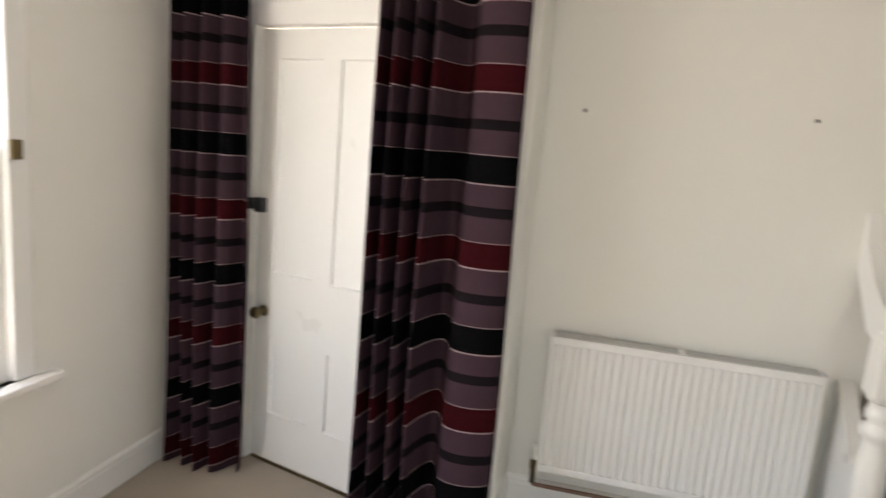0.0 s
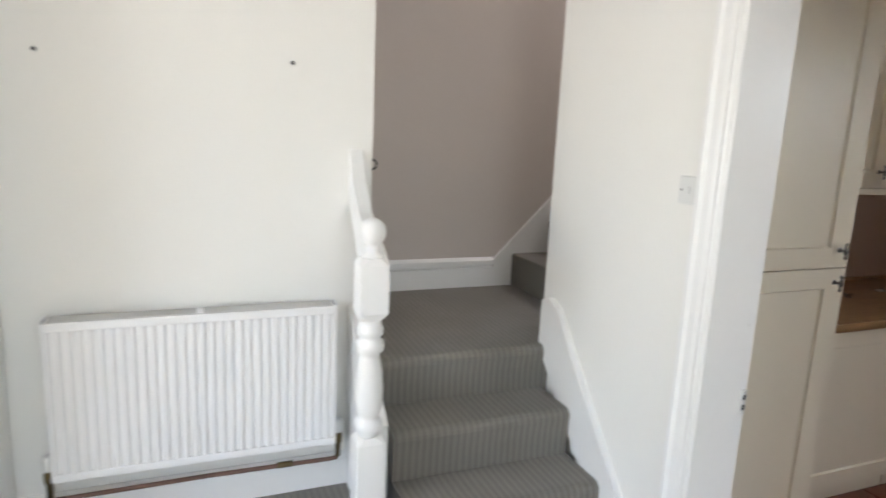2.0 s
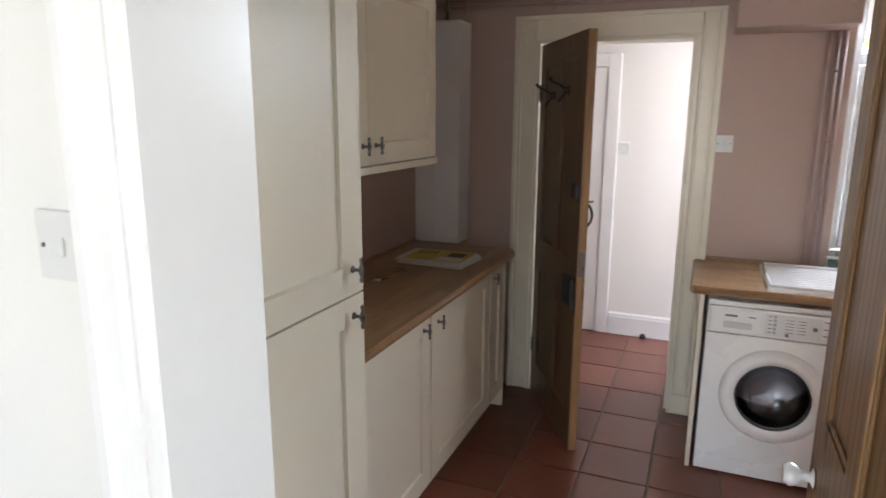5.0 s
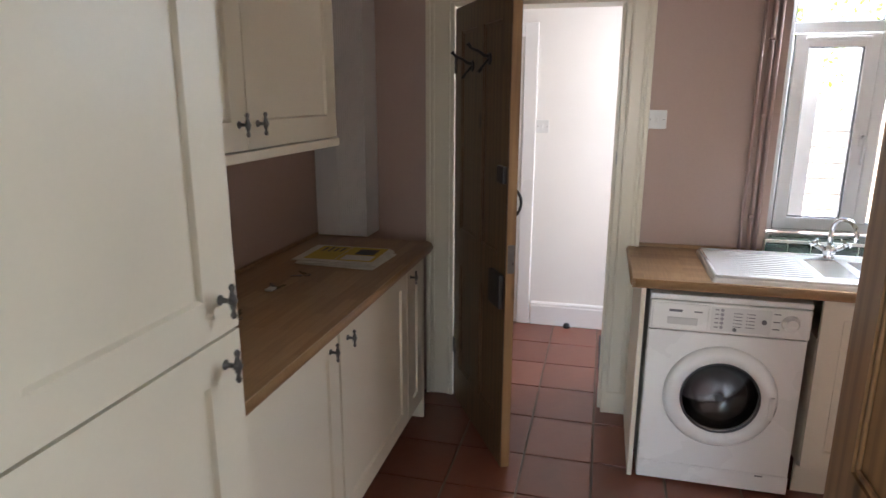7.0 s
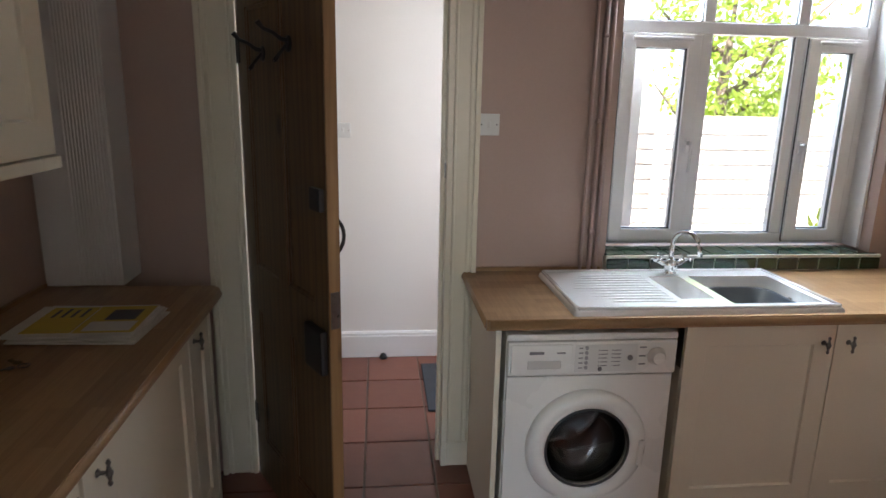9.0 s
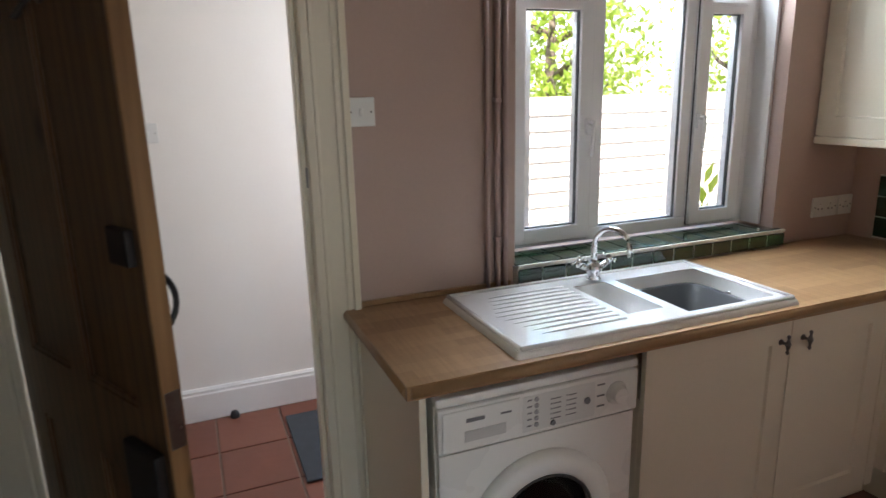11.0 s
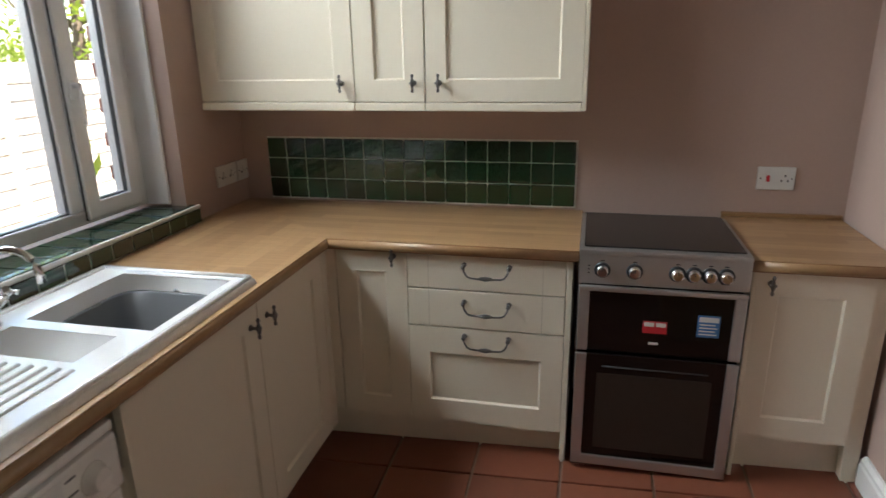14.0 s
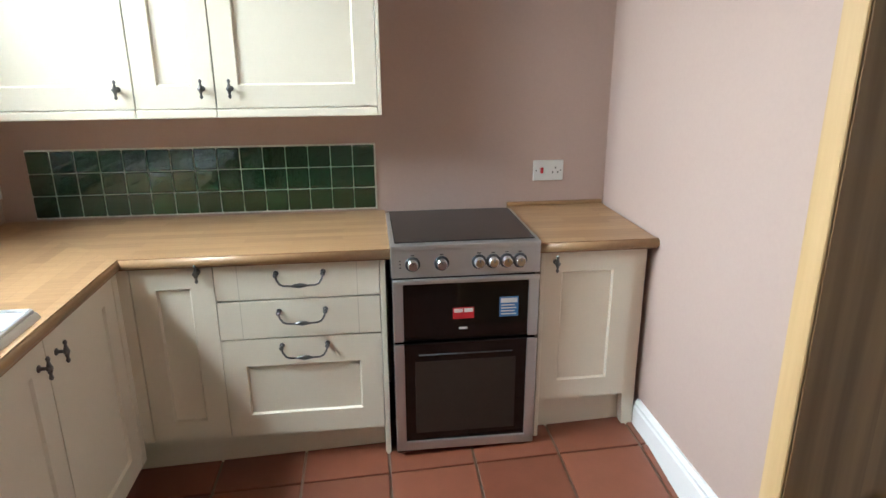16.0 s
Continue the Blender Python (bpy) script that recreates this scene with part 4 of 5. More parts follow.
# boxing beside the window head
bx = structure("boxing_1", box(3.93, XE, 1.16, 1.655, 2.05, ZK - 0.002, 0.004), WALL_K, "pink painted boxing between doorway and window", "boxing")
vp = thing("wall_pipes", "pink painted vertical pipes beside the window", "pipes", pose(XE, 1.24, 0.912))
for y in (0.0, -0.038, -0.066):
    part("pipe", tube([(-0.016, y, 0.0), (-0.016, y, 1.138)], 0.010 if y else 0.0075), PIPEPINK, vp)
for z in (0.16, 0.62, 0.95):
    part("clip", box(-0.028, 0.0, -0.050, -0.026, z, z + 0.014, 0.003), PIPEPINK, vp)

# east run

EU = pose(3.64, 1.035, 0, 0, 0, -90)
base_unit("base_cabinet", EU, 0.56, 0.56, "cream shaker sink cabinet with one door", [(0.0, 0.56, (0.515, 0.645))], 0.15, 0.865, "base units", None, 0.70)
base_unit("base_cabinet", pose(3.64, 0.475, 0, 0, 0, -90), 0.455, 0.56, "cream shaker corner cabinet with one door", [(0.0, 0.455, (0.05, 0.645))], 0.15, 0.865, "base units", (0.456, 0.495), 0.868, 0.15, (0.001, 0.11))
wt2 = thing("worktop", "L-shaped oak block worktop round the corner", "worktop", pose(0, 0, 0.87))
def edge_top(pts):
    return prism(pts, "z", 0.0, 0.038)
part("top", edge_top([(3.60, 1.743), (3.60, 1.395), (4.205, 1.395), (4.205, 1.743)]), TOPY, wt2)
part("top", box(3.60, 3.665, 0.49, 1.395, 0.0, 0.038), TOPY, wt2)
part("top", box(4.095, 4.205, 0.49, 1.395, 0.0, 0.038), TOPY, wt2)
part("top", edge_top([(3.60, 0.49), (3.60, 0.0), (4.205, -0.55), (4.205, 0.49)]), TOPY, wt2)
part("top", edge_top([(3.60, 0.0), (2.728, 0.0), (2.728, -0.555), (4.205, -0.555), (4.205, -0.55)]), TOPX, wt2)
nose = tube([(3.610, 1.733, 0.019), (3.610, -0.010, 0.019)], 0.0188, 12)
tube([(3.610, -0.010, 0.019), (2.73, -0.010, 0.019)], 0.0188, 12, nose)
tube([(3.610, 1.733, 0.019), (4.205, 1.733, 0.019)], 0.0188, 12, nose)
part("front_edge", nose, OAK, wt2)
part("support_panel", box(3.63, 4.205, 1.685, 1.705, -0.87, -0.002, 0.002), UNIT, wt2, "cream end panel")
part("upstand", box(4.195, 4.208, 1.15, 1.74, 0.0385, 0.055, 0.002), OAK, wt2)


def sink():
    """Ceramic one and a half bowl sink; local x to the room's east, y along the run."""
    s = thing("sink", "white ceramic one and a half bowl sink with drainer", "sink", pose(3.625, 0.455, 0.908))
    W, L = 0.50, 0.98
    bm = bmesh.new()
    big, small = (0.05, 0.40, 0.045, 0.385), (0.11, 0.40, 0.425, 0.555)
    cuts_x = [0.0, big[0], small[0], big[1], W]
    cuts_y = [0.0, big[2], big[3], small[2], small[3], L]
    grid = {}
    def vert(x, y, z):
        k = (round(x, 5), round(y, 5), round(z, 5))
        if k not in grid:
            grid[k] = bm.verts.new((x, y, z))
        return grid[k]
    def inside(x, y, r):
        return r[0] < x < r[1] and r[2] < y < r[3]
    top = 0.020
    for i in range(4):
        for j in range(5):
            x0, x1, y0, y1 = cuts_x[i], cuts_x[i + 1], cuts_y[j], cuts_y[j + 1]
            cx, cy = (x0 + x1) / 2, (y0 + y1) / 2
            if inside(cx, cy, big) or inside(cx, cy, small):
                continue
            bm.faces.new([vert(x0, y0, top), vert(x1, y0, top), vert(x1, y1, top), vert(x0, y1, top)])
    edges = [e for e in bm.edges if e.is_boundary]
    outer = [e for e in edges if all(abs(v.co.x) < 1e-5 or abs(v.co.x - W) < 1e-5 or abs(v.co.y) < 1e-5 or abs(v.co.y - L) < 1e-5 for v in e.verts)]
    r = bmesh.ops.extrude_edge_only(bm, edges=outer)
    for v in [g for g in r["geom"] if isinstance(g, bmesh.types.BMVert)]:
        v.co.z = -0.002
        v.co.x += -0.006 if v.co.x < 0.01 else 0.006 if v.co.x > W - 0.01 else 0
        v.co.y += -0.006 if v.co.y < 0.01 else 0.006 if v.co.y > L - 0.01 else 0
    bmesh.ops.recalc_face_normals(bm, faces=bm.faces[:])
    body = part("deck", bm, CERAM, s)
    bv = body.modifiers.new("round", "BEVEL")
    bv.width, bv.segments, bv.limit_method, bv.angle_limit = 0.012, 4, "ANGLE", radians(40)
    def bowl(name, q, depth):
        b = bmesh.new()
        t = 0.012
        x0, x1, y0, y1 = q
        lo = [(x0 + 0.02, y0 + 0.02), (x1 - 0.02, y0 + 0.02), (x1 - 0.02, y1 - 0.02), (x0 + 0.02, y1 - 0.02)]
        hi = [(x0, y0), (x1, y0), (x1, y1), (x0, y1)]
        vh, vl = [b.verts.new((*p, top - 0.001)) for p in hi], [b.verts.new((*p, top - depth)) for p in lo]
        b.faces.new(vl)
        for k in range(4):
            b.faces.new((vh[k], vh[(k + 1) % 4], vl[(k + 1) % 4], vl[k]))
        bmesh.ops.bevel(b, geom=[e for e in b.edges if all(v.co.z < top - 0.05 for v in e.verts)], offset=0.025, segments=4, affect="EDGES")
        for f in b.faces:
            f.smooth = True
        bmesh.ops.recalc_face_normals(b, faces=b.faces[:])
        bmesh.ops.reverse_faces(b, faces=b.faces[:])
        return part(name, b, CERAM, s)
    bb = bowl("main_bowl", big, 0.19)
    bowl("half_bowl", small, 0.12)
    part("overflow", lathe([(0.014, 0), (0.014, 0.004), (0.007, 0.005)], 16, pose(0.225, big[2] + 0.004, -0.03, -90)), CHROME, bb)
    for i in range(11):
        x, end = 0.085 + i * 0.033, 0.93 - 0.012 * abs(i - 5)
        part("ridge", tube([(x, 0.585, top - 0.002), (x, 0.66, top + 0.0005), (x, 0.80, top + 0.001), (x, end, top - 0.003)], [0.0070, 0.0060, 0.0045, 0.0025], 10), CERAM, s)
    rim = bmesh.new()
    pts = [(0.012, 0.012), (W - 0.012, 0.012), (W - 0.012, L - 0.012), (0.012, L - 0.012)]
    for k in range(4):
        a, c = pts[k], pts[(k + 1) % 4]
        tube([(*a, top), (*c, top)], 0.008, 10, rim)
    part("rim", rim, CERAM, s)
    bl = thing("washing_up_bowl", "dark grey plastic washing-up bowl in the sink", "bowl", pose(3.625 + 0.225, 0.455 + 0.215, 0.752))
    prof = [(0.10, 0.004), (0.125, 0.012), (0.138, 0.115), (0.148, 0.118), (0.148, 0.122), (0.134, 0.120), (0.121, 0.018), (0.0, 0.010)]
    tub = lathe(prof, 48, Matrix.Diagonal((1.0, 1.0, 1.12, 1)))
    for v in tub.verts:
        r = math.hypot(v.co.x, v.co.y)
        if r > 1e-4:
            k = 1.0 / ((abs(v.co.x) / r) ** 5 + (abs(v.co.y) / r) ** 5) ** 0.2
            v.co.x, v.co.y = v.co.x * k * 1.06, v.co.y * k * 1.03
    part("bowl", tub, DGREY, bl)
    tp = thing("mixer_tap", "chrome swan-neck mixer tap with cross heads", "tap", pose(4.065, 0.90, 0.928))
    part("tap_body", lathe([(0.024, 0), (0.026, 0.006), (0.02, 0.014), (0.026, 0.03), (0.03, 0.045), (0.02, 0.058), (0.014, 0.066)], 24), CHROME, tp)
    part("spout", tube([(0, 0, 0.06), (0, 0.002, 0.10)] + arc(lambda u: (-0.055 * (1 - math.cos(math.pi * u)), -0.03 * (1 - math.cos(math.pi * u)), 0.125 + 0.062 * math.sin(math.pi * u)), 12) + [(-0.112, -0.062, 0.10)], [0.011] * 2 + [0.0095] * 12 + [0.0105], 14), CHROME, tp)
    for sgn in (-1, 1):
        arm = part("tap_arm", tube([(0, 0, 0.035), (0, sgn * 0.035, 0.048), (0, sgn * 0.055, 0.060)], [0.012, 0.010, 0.012], 14), CHROME, tp)
        hd = lathe([(0.010, 0), (0.013, 0.008), (0.012, 0.018), (0.005, 0.022)], 16, pose(0, sgn * 0.055, 0.06, -sgn * 35))
        for a in range(4):
            q = pose(0, sgn * 0.062, 0.073, -sgn * 35) @ pose(0, 0, 0, 0, 0, 45 + 90 * a)
            e = q @ Vector((0.026, 0, 0))
            tube([q @ Vector((0.004, 0, 0)), q @ Vector((0.02, 0, 0)), e], [0.004, 0.005, 0.0075], 10, hd)
        part("cross_head", hd, CHROME, arm)


sink()


def washing_machine():
    """Front at y = 0, towards -y; width along x."""
    w = thing("washing_machine", "white front-loading washing machine under the worktop", "washing machine", pose(3.61, 1.668, 0, 0, 0, -90))
    W = 0.60
    shell = box(0, 0.012, 0.02, 0.55, 0.01, 0.85, 0.004, 2)
    box(W - 0.012, W, 0.02, 0.55, 0.01, 0.85, 0.004, 2, shell)
    box(0.011, W - 0.011, 0.538, 0.55, 0.01, 0.84, 0, 1, shell)
    box(0.011, W - 0.011, 0.02, 0.54, 0.01, 0.022, 0, 1, shell)
    box(0.011, W - 0.011, 0.03, 0.54, 0.80, 0.826, 0, 1, shell)
    part("body", shell, APPL, w)
    plate, outer, inner, lip = bmesh.new(), [], [], []
    for k in range(48):
        a = 2 * math.pi * (k + 0.5) / 48
        ca, sa = math.cos(a), math.sin(a)
        q = min((0.295 if ca > 0 else 0.291) / max(1e-6, abs(ca)), (0.27 if sa > 0 else 0.325) / max(1e-6, abs(sa)))
        if k % 12 in (5, 6):
            q = math.hypot(0.295 if ca > 0 else 0.291, 0.27 if sa > 0 else 0.325)
            ca, sa = math.copysign(0.295 if ca > 0 else 0.291, ca) / q, math.copysign(0.27 if sa > 0 else 0.325, sa) / q
        outer.append(plate.verts.new((0.295 + q * ca, 0.002, 0.425 + q * sa)))
        inner.append(plate.verts.new((0.295 + 0.185 * math.cos(a), 0.002, 0.425 + 0.185 * math.sin(a))))
        lip.append(plate.verts.new((0.295 + 0.185 * math.cos(a), 0.03, 0.425 + 0.185 * math.sin(a))))
    for k in range(48):
        n = (k + 1) % 48
        plate.faces.new((inner[k], inner[n], outer[n], outer[k]))
        plate.faces.new((lip[k], lip[n], inner[n], inner[k]))
    bmesh.ops.remove_doubles(plate, verts=plate.verts[:], dist=1e-5)
    rim_ = bmesh.ops.extrude_edge_only(plate, edges=[e for e in plate.edges if e.is_boundary and all(v.co.y < 0.01 for v in e.verts)])
    for v in [g for g in rim_["geom"] if isinstance(g, bmesh.types.BMVert)]:
        v.co.y = 0.024
    bmesh.ops.recalc_face_normals(plate, faces=plate.faces[:])
    part("front_panel", plate, APPL, w)
    part("kick_panel", box(0.002, W - 0.002, 0.006, 0.024, 0.015, 0.096, 0.004, 2), APPL, w)
    part("worktop_lid", box(0, W, 0.0, 0.54, 0.826, 0.85, 0.008, 2), APPL, w)
    cp_ = part("control_panel", box(0.002, W - 0.002, -0.004, 0.024, 0.70, 0.823, 0.008, 2), APPL, w)
    dr = part("detergent_drawer", box(0.012, 0.225, -0.009, -0.003, 0.708, 0.815, 0.004, 2), APPL, w)
    part("drawer_grip", box(0.07, 0.185, -0.0105, -0.008, 0.728, 0.758, 0.001), paint("grip_grey", (0.55, 0.55, 0.53), 0.35), dr)
    part("brand_bars", box(0.075, 0.125, -0.0102, -0.0088, 0.781, 0.791), PRINT, dr, "dark grey brand mark")
    part("model_bars", box(0.17, 0.20, -0.0102, -0.0088, 0.783, 0.788), PRINT, dr)
    part("dial", lathe([(0.033, 0), (0.032, 0.004), (0.024, 0.008), (0.023, 0.022), (0.02, 0.025)], 28, pose(0.525, -0.004, 0.765, 90)), APPL, cp_)
    part("display_frame", box(0.235, 0.455, -0.0052, -0.0035, 0.712, 0.812, 0.0005), PLAST, cp_)
    for i in range(5):
        part("button", lathe([(0.007, 0), (0.006, 0.004)], 14, pose(0.275, -0.004, 0.728 + 0.018 * i, 90)), paint("button_grey", (0.35, 0.35, 0.36), 0.4), cp_)
        part("print_bars", box(0.248, 0.262, -0.0056, -0.005, 0.726 + 0.018 * i, 0.730 + 0.018 * i), PRINT, cp_)
    for i in range(5):
        for x in (0.325, 0.372):
            part("print_bars", box(x, x + 0.024, -0.0056, -0.005, 0.733 + 0.014 * i, 0.736 + 0.014 * i), PRINT, cp_)
            part("print_dot", box(x - 0.007, x - 0.003, -0.0056, -0.005, 0.733 + 0.014 * i, 0.737 + 0.014 * i), PRINT, cp_)
    for z in (0.735, 0.765, 0.797):
        part("print_bars", box(0.462, 0.486, -0.0056, -0.004, z, z + 0.004), PRINT, cp_)
    part("start_button", lathe([(0.010, 0), (0.009, 0.005)], 16, pose(0.43, -0.004, 0.762, 90)), PRINT, cp_)
    part("start_button", lathe([(0.008, 0), (0.007, 0.005)], 16, pose(0.325, -0.004, 0.722, 90)), PRINT, cp_)
    c = pose(0.297, 0.004, 0.428, 90) @ Matrix.Diagonal((1.06, 1.06, 1, 1))
    door = part("door_ring", bored(lathe([(0.205, 0), (0.207, 0.012), (0.195, 0.028), (0.178, 0.036), (0.155, 0.034), (0.143, 0.024), (0.140, 0.010), (0.140, 0.0)], 48, c)), APPL, w)
    part("door_glass", bored(lathe([(0.141, 0.012), (0.136, 0.004), (0.128, -0.030), (0.105, -0.062), (0.06, -0.078), (0.0, -0.082)], 40, c)), DOORGLASS, door, "bowl-shaped door glass tinted to darken the drum")
    part("gasket", bored(lathe([(0.19, -0.024), (0.160, -0.030), (0.152, -0.045), (0.165, -0.060), (0.172, -0.075)], 40, c)), DGREY, w, "dark rubber door seal")
    part("drum", bored(lathe([(0.172, -0.072), (0.225, -0.085), (0.238, -0.11), (0.238, -0.40), (0.20, -0.425), (0.0, -0.43)], 40, c)), DRUM, w, "stainless steel drum")
    for k in range(3):
        part("drum_paddle", turned(box(-0.022, 0.022, 0.10, 0.40, 0.185, 0.236, 0.012, 2), pose(0.295, 0.0, 0.425, 0, 120 * k + 35, 0)), DRUM, w)
    part("door_grip", box(0.478, 0.50, -0.038, -0.018, 0.36, 0.46, 0.008, 2), APPL, door)
    part("glass_ring", bored(lathe([(0.143, 0.018), (0.146, 0.026), (0.141, 0.030), (0.136, 0.024)], 48, c)), DGREY, door)
    part("filter_print", box(0.47, 0.50, 0.0045, 0.0062, 0.083, 0.088), PRINT, w)


washing_machine()

# south run
SU = lambda x: pose(x, -0.04, 0, 0, 0, 180)
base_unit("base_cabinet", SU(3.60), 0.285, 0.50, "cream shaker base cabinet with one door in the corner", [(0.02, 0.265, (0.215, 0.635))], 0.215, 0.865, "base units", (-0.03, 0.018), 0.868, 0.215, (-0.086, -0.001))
dw = thing("drawer_unit", "cream drawer unit with three drawers and bow handles", "drawer unit", SU(3.318))
part("body", box(0.001, 0.552, 0, 0.50, 0.205, 0.868), UNIT, dw)
for z0, z1, kind in ((0.215, 0.592, 2), (0.597, 0.735, 1), (0.740, 0.865, 1)):
    leaf = panel_door(0.548, z1 - z0, 0.02, [(0.085, z1 - z0 - 0.10)] if kind == 2 else [], 0.075, 0.0085)
    dd = part("drawer_front", turned(leaf, pose(0.003, -0.02, z0)), UNIT, dw)
    if kind == 1:
        for x in (0.078, 0.474):
            # Darker strip laid on the front as groove shade; nothing is cut.
            part("shade_line", box(x, x + 0.0025, -0.0203, -0.0195, z0 + 0.002, z1 - 0.002), paint("groove_shade", (0.60, 0.54, 0.42), 0.5), dd)
    bow_handle(0.285, -0.02, (z1 - 0.045) if kind == 2 else (z0 + z1) / 2 + 0.01, dd)
part("side_panel", box(0.553, 0.573, -0.02, 0.51, 0, 0.868, 0.002), UNIT, dw)
part("plinth", box(0.0, 0.552, 0.045, 0.06, 0.0, 0.204), UNIT, dw)


def cooker():
    """Front towards -y in its own frame; 0.5 m wide."""
    c = thing("electric_cooker", "stainless steel electric cooker with black double oven", "cooker", pose(2.727, 0.02, 0, 0, 0, 180))
    W = 0.515
    part("body", box(0.008, W - 0.008, 0.03, 0.56, 0.02, 0.905, 0.004), paint("dark_cooker_side", (0.03, 0.03, 0.032), 0.4), c)
    hob = part("hob", box(0.0, W, 0.0, 0.475, 0.904, 0.922, 0.005, 2), STEEL, c)
    part("glass_top", box(0.014, W - 0.014, 0.030, 0.464, 0.9222, 0.927, 0.002), HOB, hob, "dark ceramic hob glass")
    cp_ = part("control_panel", box(0.0, W, 0.004, 0.035, 0.806, 0.906, 0.004, 2), STEEL, c)
    for x in (0.073, 0.172, 0.300, 0.349, 0.396, 0.442):
        k = part("knob", lathe([(0.022, 0), (0.022, 0.004), (0.0185, 0.008), (0.0175, 0.026), (0.014, 0.029)], 24, pose(x, 0.004, 0.856, 90)), CHROME, cp_, "chrome control knob")
        part("knob_ring", lathe([(0.0255, 0), (0.0255, 0.006), (0.0215, 0.007)], 24, pose(x, 0.0035, 0.856, 90)), DGREY, k)
        part("knob_mark", box(x - 0.0012, x + 0.0012, -0.0265, -0.024, 0.858, 0.870), INK, k)
        part("print_bars", box(x - 0.006, x + 0.006, 0.0032, 0.0042, 0.884, 0.888), INK, cp_)
    for i in range(3):
        part("print_bars", box(0.028, 0.034, 0.0032, 0.0042, 0.842 + i * 0.012, 0.846 + i * 0.012), INK, cp_)
    part("print_bars", box(0.43, 0.455, 0.0032, 0.0042, 0.828, 0.832), INK, cp_)
    def oven(name, z0, z1):
        d = part(name, box(0.004, W - 0.004, 0.004, 0.03, z0, z1, 0.003), BLACKGLASS, c, "black glass oven door")
        for x0, x1 in ((0.002, 0.038), (W - 0.038, W - 0.002)):
            part("side_trim", box(x0, x1, -0.004, 0.01, z0, z1, 0.004, 2), STEEL, d)
        return d
    a = oven("top_oven_door", 0.572, 0.792)
    part("door_trim", box(0.002, W - 0.002, -0.012, 0.006, 0.786, 0.803, 0.005, 2), STEEL, a)
    b = oven("main_oven_door", 0.136, 0.560)
    part("door_trim", box(0.002, W - 0.002, -0.004, 0.008, 0.132, 0.168, 0.004, 2), STEEL, b)
    part("oven_window", box(0.075, W - 0.075, 0.002, 0.0042, 0.20, 0.49, 0.001), paint("oven_window", (0.030, 0.026, 0.022), 0.14, 0.1, 3, 40, 0.0), b)
    part("door_rail", tube([(0.09, 0.002, 0.515), (W - 0.09, 0.002, 0.515)], 0.0025, 8), DGREY, b)
    st = part("sticker", box(0.21, 0.285, 0.0022, 0.0041, 0.648, 0.690), RED, a, "red and white safety sticker")
    part("sticker_print", box(0.214, 0.245, 0.0016, 0.0021, 0.672, 0.686), PLAST, st)
    part("sticker_print", box(0.250, 0.281, 0.0016, 0.0021, 0.672, 0.686), PLAST, st)
    s2 = part("sticker", box(0.375, 0.442, 0.0022, 0.0041, 0.648, 0.722), BLUE, a, "blue and white energy sticker")
    part("sticker_print", box(0.379, 0.438, 0.0016, 0.0021, 0.700, 0.717), PLAST, s2)
    for i in range(4):
        part("sticker_print", box(0.381, 0.435 - 0.006 * (i % 2), 0.0016, 0.0021, 0.656 + i * 0.011, 0.660 + i * 0.011), PLAST, s2)
    part("brand_mark", box(0.232, 0.262, 0.0022, 0.0041, 0.608, 0.616), PLAST, a, "small pale brand mark")
    for x in (0.05, W - 0.05):
        part("foot", lathe([(0.02, 0), (0.02, 0.022)], 14, pose(x, 0.08, 0)), DGREY, c)
    part("bottom_panel", box(0.006, W - 0.006, 0.03, 0.04, 0.03, 0.13), DGREY, c)


cooker()
base_unit("base_cabinet", SU(2.198), 0.345, 0.50, "cream shaker base cabinet beside the cooker", [(0.0, 0.345, (0.05, 0.545))], 0.285, 0.865, "base units", (-0.002, 0.013), 0.868, 0.0, (0.0, 0.045))
post = thing("corner_post", "cream square corner post of the base units", "post", pose(1.80, -0.55, 0))
part("post", box(0, 0.052, 0, 0.512, 0.285, 0.868, 0.003), UNIT, post)
part("foot_board", prism([(0.0, 0), (0.034, 0), (0.052, 0.29), (0.0, 0.29)], "y", 0.47, 0.512), UNIT, post)
wt3 = thing("worktop", "short oak block worktop beside the cooker", "worktop", pose(0, 0, 0.87))
part("top", prism([(1.79, -0.555), (2.208, -0.555), (2.208, 0.0), (1.79, -0.0)], "z", 0.0, 0.038), TOPX, wt3)
e3 = tube([(2.207, -0.010, 0.019), (1.755, -0.010, 0.019)], 0.0188, 12)
part("front_edge", e3, OAK, wt3)
part("upstand", box(1.79, 2.208, -0.557, -0.543, 0.0385, 0.055, 0.003), OAK, wt3)

# wall cabinets on the south wall
def wall_unit(x1, w, handle, label):
    u = thing("wall_cabinet", label, "wall cabinet", pose(x1, -0.30, 1.353, 0, 0, 180), "wall cabinets")
    part("body", box(0.001, w - 0.001, 0.0, 0.255, 0.0, 0.72), UNIT, u)
    unit_door(u, 0.002, 0.004, w - 0.004, 0.712, handle)
    part("light_pelmet", box(0.0, w, -0.026, 0.0, -0.03, 0.0, 0.005, 2), UNIT, u)
    part("cornice", box(0, w, -0.03, 0.255, 0.721, 0.75, 0.008, 2), UNIT, u)
    return u


wall_unit(4.205, 0.635, (0.585, 0.065), "wide cream shaker wall cabinet with one door")
wall_unit(3.569, 0.268, (0.225, 0.065), "narrow cream shaker wall cabinet with one door")
last = wall_unit(3.300, 0.553, (0.05, 0.065), "cream shaker wall cabinet with one door")
part("side_panel", box(0.554, 0.567, -0.024, 0.255, -0.028, 0.72, 0.001), UNIT, last)

